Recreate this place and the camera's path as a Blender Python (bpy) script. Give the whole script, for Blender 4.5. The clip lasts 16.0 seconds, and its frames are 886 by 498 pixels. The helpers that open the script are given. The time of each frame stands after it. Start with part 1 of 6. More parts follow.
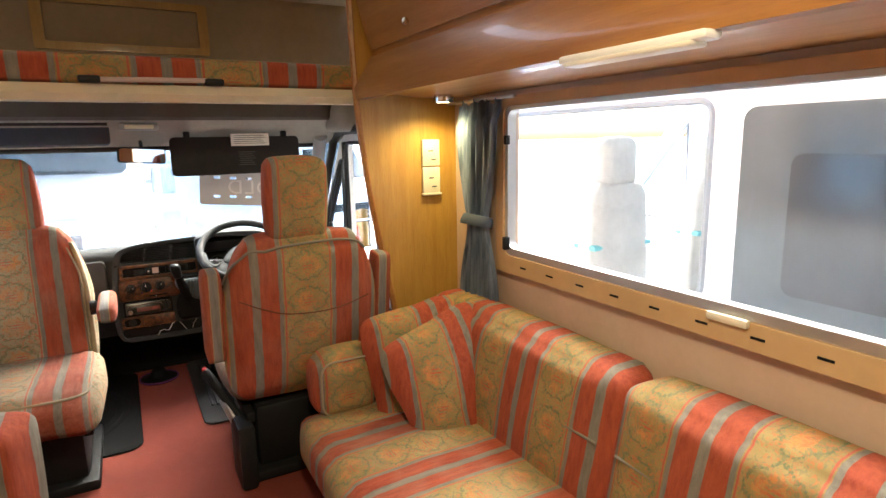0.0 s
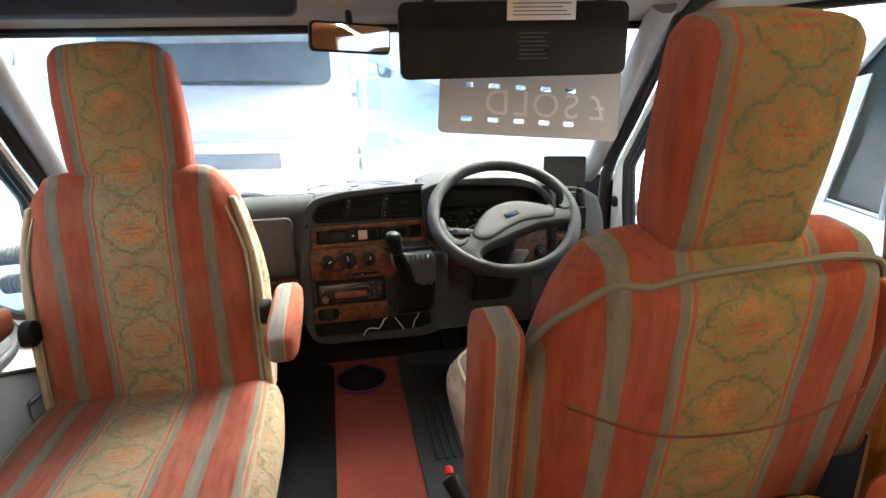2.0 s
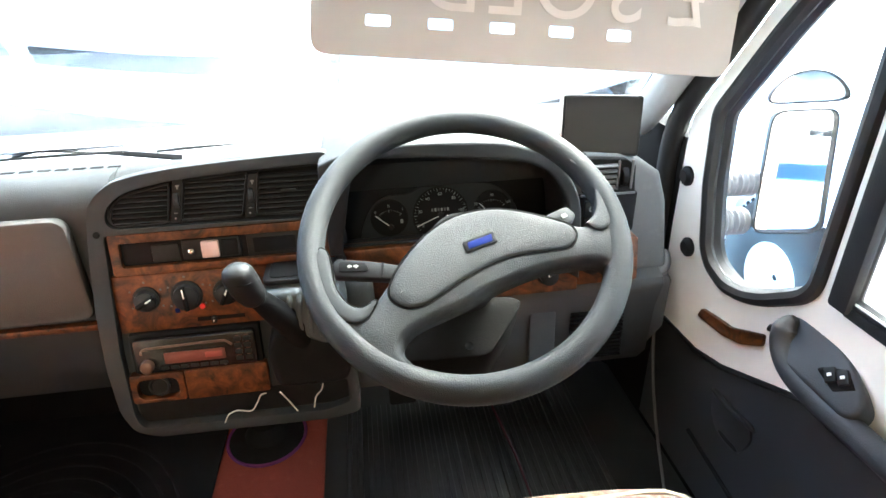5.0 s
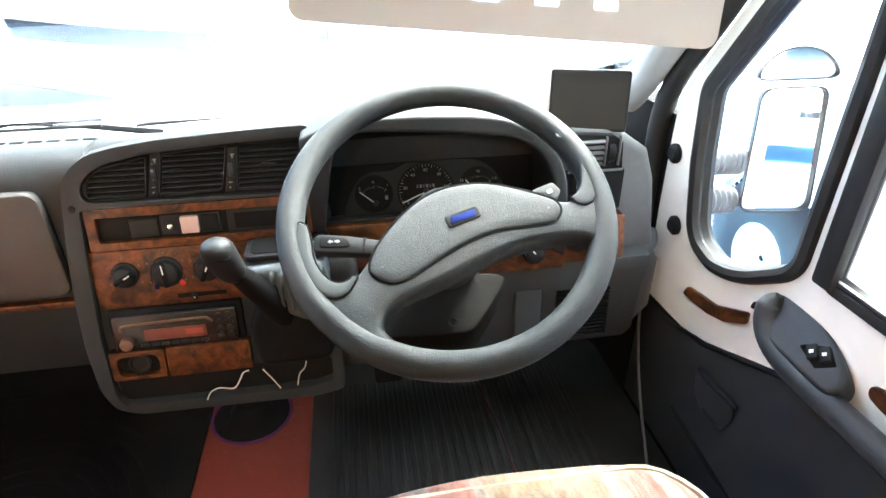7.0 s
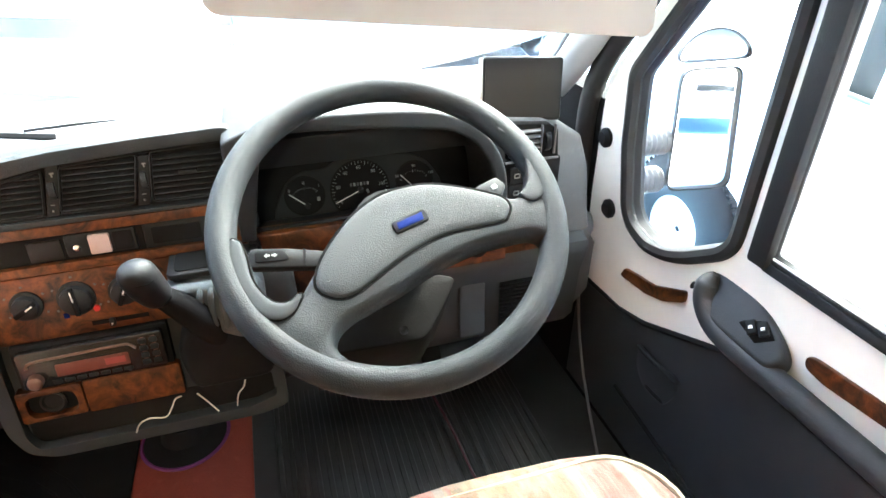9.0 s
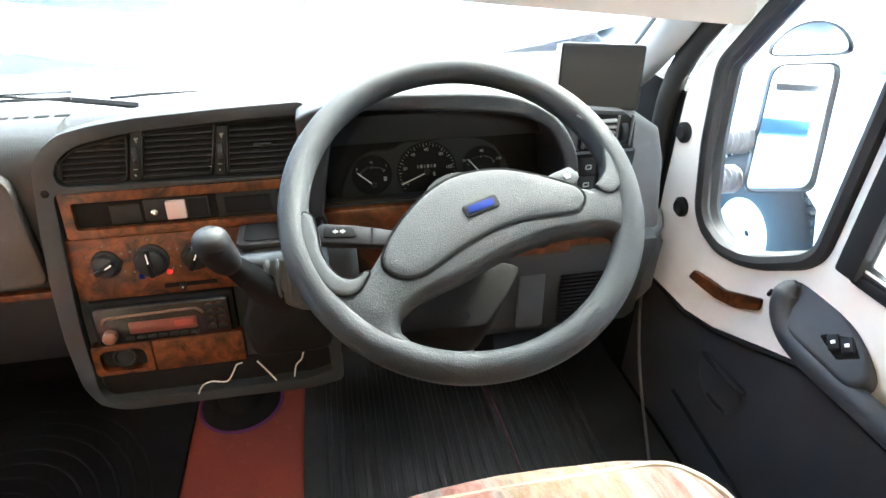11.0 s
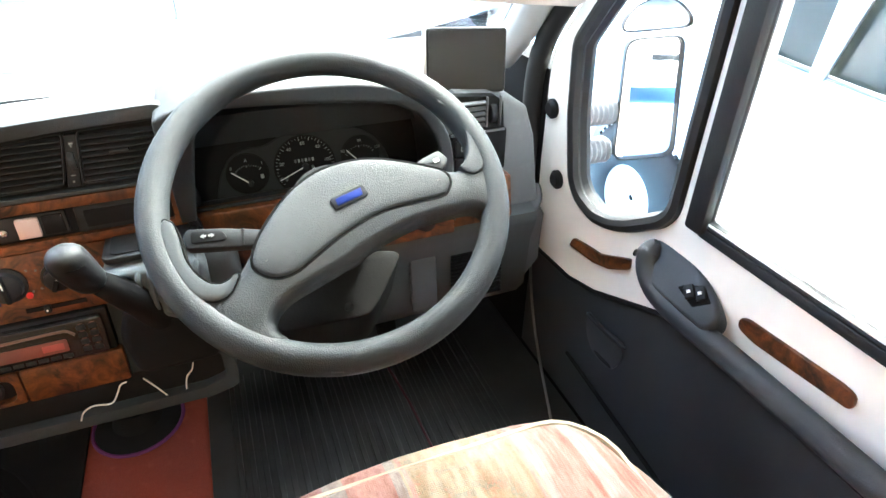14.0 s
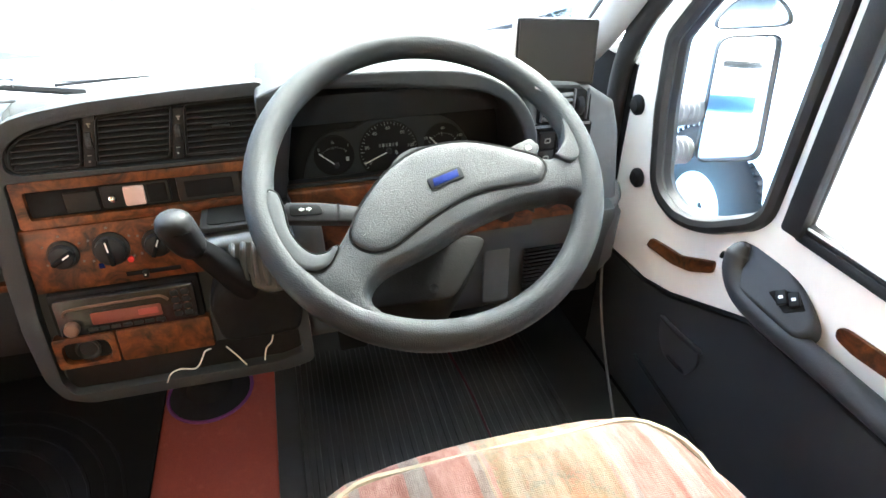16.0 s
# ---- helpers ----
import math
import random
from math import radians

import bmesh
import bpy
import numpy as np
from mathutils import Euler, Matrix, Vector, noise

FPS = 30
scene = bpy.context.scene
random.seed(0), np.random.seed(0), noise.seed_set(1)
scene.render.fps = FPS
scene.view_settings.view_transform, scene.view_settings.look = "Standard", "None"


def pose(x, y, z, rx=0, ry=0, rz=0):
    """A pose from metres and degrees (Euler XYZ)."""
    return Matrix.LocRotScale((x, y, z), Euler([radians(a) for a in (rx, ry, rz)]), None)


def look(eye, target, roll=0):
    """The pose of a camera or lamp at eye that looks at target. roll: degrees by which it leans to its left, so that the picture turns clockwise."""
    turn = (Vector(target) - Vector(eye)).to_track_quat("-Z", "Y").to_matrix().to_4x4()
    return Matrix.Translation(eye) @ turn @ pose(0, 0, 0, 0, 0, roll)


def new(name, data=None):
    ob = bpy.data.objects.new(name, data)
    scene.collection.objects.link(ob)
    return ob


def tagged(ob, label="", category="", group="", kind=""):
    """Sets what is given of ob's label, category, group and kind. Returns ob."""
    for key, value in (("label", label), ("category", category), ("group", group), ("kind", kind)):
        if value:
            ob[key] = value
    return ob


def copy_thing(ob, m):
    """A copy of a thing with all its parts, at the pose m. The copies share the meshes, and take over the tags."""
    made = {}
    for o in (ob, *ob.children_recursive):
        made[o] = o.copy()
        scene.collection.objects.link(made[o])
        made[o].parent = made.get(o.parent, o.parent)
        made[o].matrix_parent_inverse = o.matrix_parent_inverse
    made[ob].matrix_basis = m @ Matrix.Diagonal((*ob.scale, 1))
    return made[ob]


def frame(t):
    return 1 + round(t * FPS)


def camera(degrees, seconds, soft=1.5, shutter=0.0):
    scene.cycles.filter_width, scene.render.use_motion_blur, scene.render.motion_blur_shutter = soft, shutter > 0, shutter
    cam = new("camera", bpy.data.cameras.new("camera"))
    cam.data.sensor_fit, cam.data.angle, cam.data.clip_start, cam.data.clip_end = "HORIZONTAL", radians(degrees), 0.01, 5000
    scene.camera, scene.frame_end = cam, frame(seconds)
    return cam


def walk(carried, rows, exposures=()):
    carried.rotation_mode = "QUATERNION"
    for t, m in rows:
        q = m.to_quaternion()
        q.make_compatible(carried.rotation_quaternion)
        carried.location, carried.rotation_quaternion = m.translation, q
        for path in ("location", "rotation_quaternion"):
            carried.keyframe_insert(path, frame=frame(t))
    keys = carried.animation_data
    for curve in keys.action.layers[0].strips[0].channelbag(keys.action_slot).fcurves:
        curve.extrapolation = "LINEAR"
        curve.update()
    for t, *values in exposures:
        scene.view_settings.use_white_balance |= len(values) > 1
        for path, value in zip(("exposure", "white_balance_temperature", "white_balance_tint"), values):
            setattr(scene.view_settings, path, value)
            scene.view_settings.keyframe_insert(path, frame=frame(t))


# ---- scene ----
cam = camera(75.5, 16.0, soft=1.5)
PATH = [
    (0.0, (-0.083, 0.070, 1.190), (0.946, 1.925, 0.785), -1.2),
    (0.5, (-0.075, 0.383, 1.192), (0.660, 2.370, 0.765), -1.0),
    (1.0, (-0.062, 0.688, 1.140), (0.561, 2.688, 0.610), -0.9),
    (1.5, (-0.030, 1.079, 1.148), (0.447, 3.092, 0.529), -0.9),
    (2.0, (-0.055, 1.385, 1.102), (0.318, 3.401, 0.426), -1.4),
    (2.5, (-0.032, 1.664, 1.099), (0.299, 3.609, 0.220), -1.5),
    (3.0, (0.057, 1.908, 1.103), (0.356, 3.829, 0.160), -1.3),
    (3.5, (0.118, 1.982, 1.134), (0.405, 3.893, 0.172), -1.2),
    (4.0, (0.212, 2.129, 1.082), (0.483, 4.046, 0.124), -1.3),
    (4.2, (0.244, 2.165, 1.056), (0.497, 4.081, 0.091), -1.6),
    (6.5, (0.272, 2.195, 1.009), (0.554, 4.068, -0.027), -0.8),
    (7.0, (0.275, 2.192, 1.010), (0.561, 4.054, -0.048), -0.7),
    (7.5, (0.284, 2.189, 1.016), (0.594, 4.033, -0.067), -0.6),
    (8.0, (0.231, 2.188, 1.090), (0.681, 3.987, -0.017), -0.2),
    (8.5, (0.218, 2.211, 1.076), (0.758, 3.983, -0.033), -0.1),
    (9.0, (0.256, 2.240, 1.015), (0.813, 4.005, -0.099), -0.2),
    (9.5, (0.232, 2.251, 1.012), (0.715, 4.039, -0.099), 0.0),
    (10.0, (0.241, 2.251, 1.005), (0.650, 4.055, -0.110), -0.0),
    (12.3, (0.239, 2.254, 1.028), (0.590, 4.013, -0.176), 0.8),
    (12.5, (0.255, 2.233, 1.047), (0.617, 3.993, -0.153), 0.6),
    (13.0, (0.260, 2.219, 1.030), (0.999, 3.853, -0.174), 1.0),
    (13.5, (0.245, 2.211, 1.015), (0.976, 3.855, -0.181), 0.6),
    (14.0, (0.281, 2.232, 1.015), (0.947, 3.903, -0.181), 0.4),
    (14.5, (0.262, 2.240, 1.010), (0.931, 3.901, -0.199), 0.6),
    (15.0, (0.234, 2.237, 1.012), (0.905, 3.899, -0.194), 0.8),
    (15.5, (0.244, 2.241, 1.001), (0.882, 3.915, -0.205), 0.7),
    (16.0, (0.231, 2.236, 1.000), (0.725, 3.965, -0.197), 0.6),
]
walk(cam, [(t, look(eye, target, roll)) for t, eye, target, roll in PATH], [(0.0, 3.3, 6350, 3), (0.5, 3.2, 6350, 2), (1.5, 3.2, 6250, -1), (2.0, 3.1, 6150, -1), (2.5, 3.15, 6000, -1), (3.0, 3.85, 5850, -3), (3.4, 4.2, 5800, -3), (16.0, 4.4, 5750, -4)])

# ---- light ----
world = bpy.data.worlds.new("sky")
scene.world = world
world.use_nodes = True
wn = world.node_tree.nodes
wl = world.node_tree.links
sky = wn.new("ShaderNodeTexSky")
sky.sky_type = "NISHITA"
sky.sun_disc = False
sky.sun_elevation = radians(48)
sky.sun_rotation = radians(44)
sky.dust_density = 6.0
sky.air_density = 0.7
wl.new(sky.outputs[0], wn["Background"].inputs[0])
wn["Background"].inputs[1].default_value = 0.15
sun = new("sun", bpy.data.lights.new("sun", "SUN"))
sun.data.energy = 1.0
sun.data.angle = radians(60)
sun.data.color = (1.0, 0.96, 0.9)
sun.matrix_world = look((20, 21, 33), (0, 0, 0))

# ---- mesh helpers ----


def join(*bms):
    out = bmesh.new()
    for b in bms:
        me = bpy.data.meshes.new("tmp")
        b.to_mesh(me)
        out.from_mesh(me)
        bpy.data.meshes.remove(me)
        b.free()
    return out


def box(lo, hi, r=0.006, seg=2):
    bm = bmesh.new()
    c = [(a + b) / 2 for a, b in zip(lo, hi)]
    s = [max(abs(b - a), 1e-4) for a, b in zip(lo, hi)]
    bmesh.ops.create_cube(bm, size=1.0)
    for v in bm.verts:
        v.co = Vector((c[0] + v.co.x * s[0], c[1] + v.co.y * s[1], c[2] + v.co.z * s[2]))
    r = min(r, min(s) * 0.45)
    if r > 0:
        bmesh.ops.bevel(bm, geom=bm.edges[:], offset=r, segments=seg, profile=0.5, affect="EDGES")
    return bm


def prism(pts, plane, a, b, r=0.0, seg=2):
    """A polygon in plane xz, yz or xy, drawn out along the third axis from a to b."""
    bm = bmesh.new()
    put = {"xz": lambda p, t: (p[0], t, p[1]), "yz": lambda p, t: (t, p[0], p[1]), "xy": lambda p, t: (p[0], p[1], t)}[plane]
    lo = [bm.verts.new(put(p, a)) for p in pts]
    hi = [bm.verts.new(put(p, b)) for p in pts]
    n = len(pts)
    caps = [bm.faces.new(lo), bm.faces.new(hi[::-1])]
    for i in range(n):
        bm.faces.new((lo[i], hi[i], hi[(i + 1) % n], lo[(i + 1) % n]))
    bmesh.ops.recalc_face_normals(bm, faces=bm.faces[:])
    if r > 0:
        es = {e for f in caps for e in f.edges}
        bmesh.ops.bevel(bm, geom=list(es), offset=r, segments=seg, profile=0.5, affect="EDGES", clamp_overlap=True)
    return bm


def rounded(x0, z0, x1, z1, r, n=5):
    """The outline of a rectangle with round corners."""
    pts = []
    for cx, cz, a0 in ((x1 - r, z1 - r, 0), (x0 + r, z1 - r, 90), (x0 + r, z0 + r, 180), (x1 - r, z0 + r, 270)):
        for k in range(n + 1):
            a = radians(a0 + 90 * k / n)
            pts.append((cx + r * math.cos(a), cz + r * math.sin(a)))
    return pts


def smooth_path(pts, per=6):
    """A Catmull-Rom line through the points."""
    P = [Vector(p) for p in pts]
    out = []
    for i in range(len(P) - 1):
        a, b, c, d = P[max(i - 1, 0)], P[i], P[i + 1], P[min(i + 2, len(P) - 1)]
        for k in range(per):
            t = k / per
            out.append(0.5 * (2 * b + (c - a) * t + (2 * a - 5 * b + 4 * c - d) * t * t + (3 * b - a - 3 * c + d) * t ** 3))
    out.append(P[-1])
    return out


def tube(pts, r, n=10, closed=False, flat=1.0):
    bm = bmesh.new()
    P = [Vector(p) for p in pts]
    m = len(P)
    rings = []
    up = Vector((0, 0, 1))
    for i in range(m):
        if closed:
            d = P[(i + 1) % m] - P[i - 1]
        else:
            d = P[min(i + 1, m - 1)] - P[max(i - 1, 0)]
        d.normalize()
        if abs(d.dot(up)) > 0.95:
            up = Vector((1, 0, 0)) if abs(d.x) < 0.9 else Vector((0, 1, 0))
        s = d.cross(up).normalized()
        u = s.cross(d).normalized()
        up = u
        rr = r[i] if isinstance(r, (list, tuple)) else r
        rings.append([bm.verts.new(P[i] + s * rr * math.cos(2 * math.pi * k / n) + u * rr * flat * math.sin(2 * math.pi * k / n)) for k in range(n)])
    for i in range(m if closed else m - 1):
        A, B = rings[i], rings[(i + 1) % m]
        for k in range(n):
            bm.faces.new((A[k], A[(k + 1) % n], B[(k + 1) % n], B[k]))
    if not closed:
        bm.faces.new(rings[0][::-1])
        bm.faces.new(rings[-1])
    bmesh.ops.recalc_face_normals(bm, faces=bm.faces[:])
    return bm


def lathe(profile, m=Matrix(), n=32, caps=True):
    """Turns (radius, height) round the z axis, then places it by m."""
    bm = bmesh.new()
    rings = [[bm.verts.new(m @ Vector((max(r, 1e-5) * math.cos(2 * math.pi * k / n), max(r, 1e-5) * math.sin(2 * math.pi * k / n), h))) for k in range(n)] for r, h in profile]
    for A, B in zip(rings, rings[1:]):
        for k in range(n):
            bm.faces.new((A[k], A[(k + 1) % n], B[(k + 1) % n], B[k]))
    if caps:
        bm.faces.new(rings[0][::-1])
        bm.faces.new(rings[-1])
    bmesh.ops.recalc_face_normals(bm, faces=bm.faces[:])
    return bm


def cushion(lo, hi, r, puff=0.0, cuts=12, wrinkle=0.0, taper=None):
    """A stuffed block with round edges; puff swells its faces. taper: a function of the point."""
    bm = bmesh.new()
    bmesh.ops.create_cube(bm, size=2.0)
    bmesh.ops.subdivide_edges(bm, edges=bm.edges[:], cuts=cuts, use_grid_fill=True)
    lo, hi = Vector(lo), Vector(hi)
    c, h = (lo + hi) / 2, (hi - lo) / 2
    for v in bm.verts:
        q = Vector([math.copysign(abs(a) ** 0.75, a) for a in v.co])
        p = Vector((q.x * h.x, q.y * h.y, q.z * h.z))
        inner = Vector([max(-(h[i] - r), min(h[i] - r, p[i])) for i in range(3)])
        d = p - inner
        if d.length > 1e-6:
            p = inner + d.normalized() * min(d.length, r)
        for i in range(3):
            o = [(1 - q[j] ** 2) for j in range(3) if j != i]
            if abs(q[i]) > 0.99:
                p[i] += math.copysign(puff * (o[0] * o[1]) ** 0.7, q[i])
        if wrinkle:
            p += wrinkle * noise.noise_vector((p + c) * 9.0)
        w = p + c
        v.co = taper(w) if taper else w
    return bm


def turned(bm, m):
    bmesh.ops.transform(bm, matrix=m, verts=bm.verts[:])
    return bm


def finish(name, bm, material, angle=38):
    for f in bm.faces:
        f.smooth = True
    for e in bm.edges:
        if len(e.link_faces) == 2 and e.calc_face_angle(0) > radians(angle):
            e.smooth = False
    me = bpy.data.meshes.new(name)
    bm.to_mesh(me)
    bm.free()
    me.materials.append(material)
    return me


BASE = {}


def part(name, bm, material, parent, label=""):
    """Links a bmesh, made in the world's place, as one mesh under a thing or a part."""
    o = BASE[parent.name]
    bmesh.ops.translate(bm, vec=-o, verts=bm.verts[:])
    ob = new(name, finish(name, bm, material))
    ob.parent = parent
    BASE[ob.name] = o
    if label:
        tagged(ob, label)
    return ob


def thing(name, at, label, category, group="", kind=""):
    ob = new(name)
    ob.empty_display_size = 0.05
    ob.location = at
    BASE[ob.name] = Vector(at)
    return tagged(ob, label, category, group, kind)


def solid(name, bm, material, label, category, kind="", group=""):
    """A thing of one mesh, with its origin at its base."""
    co = [v.co for v in bm.verts]
    at = Vector((sum(c.x for c in co) / len(co), sum(c.y for c in co) / len(co), min(c.z for c in co)))
    bmesh.ops.translate(bm, vec=-at, verts=bm.verts[:])
    ob = new(name, finish(name, bm, material))
    ob.location = at
    BASE[ob.name] = at
    return tagged(ob, label, category, group, kind)


# ---- materials ----


class Net:
    def __init__(self, name):
        self.mat = bpy.data.materials.new(name)
        self.mat.use_nodes = True
        self.t = self.mat.node_tree
        self.bsdf = self.t.nodes["Principled BSDF"]

    def node(self, kind, **props):
        n = self.t.nodes.new(kind)
        for k, v in props.items():
            if k == "operation":
                n.operation = v
            elif k == "data_type":
                n.data_type = v
            elif k == "blend_type":
                n.blend_type = v
        return n

    def link(self, a, b):
        if isinstance(a, (int, float)):
            b.default_value = a
        elif isinstance(a, tuple):
            b.default_value = (*a, 1.0) if len(a) == 3 else a
        else:
            self.t.links.new(a, b)

    def math(self, op, a, b=0.0, c=None):
        n = self.node("ShaderNodeMath", operation=op)
        self.link(a, n.inputs[0])
        self.link(b, n.inputs[1])
        if c is not None:
            self.link(c, n.inputs[2])
        return n.outputs[0]

    def coords(self, scale=(1, 1, 1), turn=(0, 0, 0)):
        tc = self.node("ShaderNodeTexCoord")
        mp = self.node("ShaderNodeMapping")
        mp.inputs["Scale"].default_value = scale
        mp.inputs["Rotation"].default_value = [radians(a) for a in turn]
        self.t.links.new(tc.outputs["Object"], mp.inputs[0])
        return mp.outputs[0]

    def noise(self, vec, scale, detail=4.0, rough=0.55, distort=0.0):
        n = self.node("ShaderNodeTexNoise")
        self.link(vec, n.inputs["Vector"])
        n.inputs["Scale"].default_value = scale
        n.inputs["Detail"].default_value = detail
        n.inputs["Roughness"].default_value = rough
        n.inputs["Distortion"].default_value = distort
        return n.outputs["Fac"]

    def mix(self, f, a, b, kind="MIX"):
        n = self.node("ShaderNodeMix", data_type="RGBA", blend_type=kind)
        self.link(f, n.inputs[0])
        self.link(a, n.inputs[6])
        self.link(b, n.inputs[7])
        return n.outputs[2]

    def ramp(self, f, lo, hi):
        n = self.node("ShaderNodeMapRange")
        self.link(f, n.inputs[0])
        n.inputs[1].default_value, n.inputs[2].default_value = lo, hi
        return n.outputs[0]

    def bump(self, height, strength, distance=0.002):
        n = self.node("ShaderNodeBump")
        n.inputs["Strength"].default_value = strength
        n.inputs["Distance"].default_value = distance
        self.link(height, n.inputs["Height"])
        self.t.links.new(n.outputs[0], self.bsdf.inputs["Normal"])

    def set(self, color=None, rough=None, metal=None, **more):
        if color is not None:
            self.link(color, self.bsdf.inputs["Base Color"])
        if rough is not None:
            self.link(rough, self.bsdf.inputs["Roughness"])
        if metal is not None:
            self.link(metal, self.bsdf.inputs["Metallic"])
        for k, v in more.items():
            self.link(v, self.bsdf.inputs[k.replace("_", " ")])
        return self.mat


def plain(name, color, rough=0.5, metal=0.0, vary=0.12, scale=30.0, bump=0.0, grain=400.0, spec=None):
    """Paint, plastic or metal with a little soiling and a fine grain."""
    n = Net(name)
    v = n.coords()
    big = n.noise(v, scale * 0.2, 3)
    small = n.noise(v, scale, 5)
    f = n.math("ADD", n.math("MULTIPLY", big, 0.6), n.math("MULTIPLY", small, 0.4))
    dark = tuple(c * (1 - vary) for c in color)
    light = tuple(min(1.0, c * (1 + vary)) for c in color)
    col = n.mix(n.ramp(f, 0.3, 0.7), dark, light)
    n.set(col, n.math("ADD", rough - 0.06, n.math("MULTIPLY", small, 0.12)), metal)
    if bump:
        n.bump(n.noise(v, grain, 2), bump, 0.001)
    if rough > 0.35 and not metal:
        n.bsdf.inputs["Specular IOR Level"].default_value = spec if spec is not None else 0.10 if max(color) < 0.03 and rough > 0.55 else 0.3
    return n.mat


TAN = (((0.23, 0.165, 0.055), (0.35, 0.27, 0.11)), ((0.28, 0.235, 0.14), (0.37, 0.31, 0.20)))


def fabric(name, axis, period=0.30, shift=0.0, along=None, pale=0.0, worn=0.0, bleached=0):
    """Woven stripes: tan bands with stitched medallions, grey cords and brick-red bands."""
    n = Net(name)
    tc = n.node("ShaderNodeTexCoord")
    sep = n.node("ShaderNodeSeparateXYZ")
    n.t.links.new(tc.outputs["Object"], sep.inputs[0])
    v = tc.outputs["Object"]
    wob = n.noise(v, 14.0, 2)
    u0 = sep.outputs["XYZ".index(axis)]
    u0 = n.math("ADD", u0, n.math("MULTIPLY", n.math("SUBTRACT", wob, 0.5), 0.008))
    u = n.math("SUBTRACT", n.math("PINGPONG", n.math("ADD", u0, shift + 60 * period), period / 2), 0.0)
    w = sep.outputs["XYZ".index(along)]
    k = period / 0.30
    edge = lambda a, b: n.math("MULTIPLY", n.math("GREATER_THAN", u, a * k), n.math("LESS_THAN", u, b * k))
    thread = n.noise(n.coords((1, 1, 1)), 900.0, 2, 0.7)
    tone = n.noise(v, 6.0, 4)
    sc = [70.0, 70.0, 70.0]
    sc["XYZ".index(along)] = 9.0
    streak = n.noise(n.coords(tuple(sc)), 1.0, 5, 0.65)
    blot = n.noise(v, 17.0, 4, 0.6)
    red2 = n.mix(n.ramp(streak, 0.32, 0.68), (0.22, 0.028, 0.014), (0.36, 0.068, 0.026))
    red2 = n.mix(n.math("MULTIPLY", n.ramp(tone, 0.45, 0.7), 0.35), red2, (0.36, 0.075, 0.03))
    grey = n.mix(n.ramp(streak, 0.3, 0.7), (0.13, 0.12, 0.105), (0.22, 0.205, 0.17))
    tan2 = n.mix(n.ramp(tone, 0.3, 0.7), TAN[bleached][0], TAN[bleached][1])
    tan2 = n.mix(n.math("MULTIPLY", n.ramp(blot, 0.4, 0.7), 0.4), tan2, tuple(c * 0.72 for c in TAN[bleached][0]))
    # woven medallions, blurred by wear
    q = n.math("SUBTRACT", n.math("PINGPONG", n.math("ADD", w, 30.0), 0.12), 0.06)
    q = n.math("ADD", q, n.math("MULTIPLY", n.math("SUBTRACT", n.noise(v, 30.0, 4), 0.5), 0.030))
    un = n.math("ADD", u, n.math("MULTIPLY", n.math("SUBTRACT", n.noise(v, 36.0, 4), 0.5), 0.022))
    un, q = n.math("SNAP", un, 0.006), n.math("SNAP", q, 0.005)
    d = n.math("ADD", n.math("POWER", n.math("DIVIDE", n.math("ABSOLUTE", un), 0.058 * k), 1.6), n.math("POWER", n.math("DIVIDE", n.math("ABSOLUTE", q), 0.054), 1.6))
    petal = n.math("SINE", n.math("MULTIPLY", n.math("ARCTAN2", q, un), 8.0))
    d = n.math("ADD", d, n.math("MULTIPLY", petal, 0.10))
    ring = lambda a, b: n.math("MULTIPLY", n.ramp(d, a - 0.05, a + 0.05), n.math("SUBTRACT", 1.0, n.ramp(d, b - 0.05, b + 0.05)))
    lines = n.ramp(n.math("SINE", n.math("MULTIPLY", w, 620.0)), -0.2, 0.5)
    fade = n.ramp(blot, 0.62, 0.36)
    col = n.mix(n.math("MULTIPLY", ring(0.82, 0.98), 0.8), tan2, (0.095, 0.125, 0.065))
    col = n.mix(n.math("MULTIPLY", ring(0.10, 0.48), n.math("MULTIPLY", fade, 0.95)), col, (0.50, 0.20, 0.06))
    col = n.mix(n.math("MULTIPLY", n.math("MULTIPLY", ring(-1.0, 0.10), lines), 0.9), col, (0.44, 0.07, 0.035))
    col = n.mix(n.math("MULTIPLY", ring(1.08, 1.2), 0.4), col, (0.36, 0.12, 0.06))
    leaf = n.noise(v, 60.0, 4, 0.6, 1.4)
    col = n.mix(n.math("MULTIPLY", n.ramp(leaf, 0.53, 0.60), 0.6), col, (0.14, 0.155, 0.085))
    col = n.mix(n.math("MULTIPLY", n.ramp(n.noise(v, 55.0, 4, 0.6, 1.8), 0.54, 0.61), 0.65), col, (0.44, 0.13, 0.045))
    col = n.mix(edge(0.066, 0.071), col, (0.38, 0.09, 0.05))
    col = n.mix(edge(0.074, 0.086), col, grey)
    col = n.mix(edge(0.086, 0.138), col, red2)
    col = n.mix(edge(0.138, 0.16), col, grey)
    # pale mixes in darker tones that offset strong window light on the cushions
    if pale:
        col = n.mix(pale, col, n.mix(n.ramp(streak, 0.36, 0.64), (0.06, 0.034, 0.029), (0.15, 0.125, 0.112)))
    col = n.mix(n.math("MULTIPLY", n.ramp(thread, 0.35, 0.75), 0.12), col, n.mix(0.5, col, (0.75, 0.66, 0.5)))
    weave = n.math("ADD", n.math("SINE", n.math("MULTIPLY", u0, 2600.0)), n.math("SINE", n.math("MULTIPLY", w, 2600.0)))
    if worn:
        col = n.mix(n.math("MULTIPLY", n.ramp(n.noise(v, 9.0, 5), 0.4, 0.68), worn), col, (0.34, 0.30, 0.22))
    n.set(col, 0.9, 0.0)
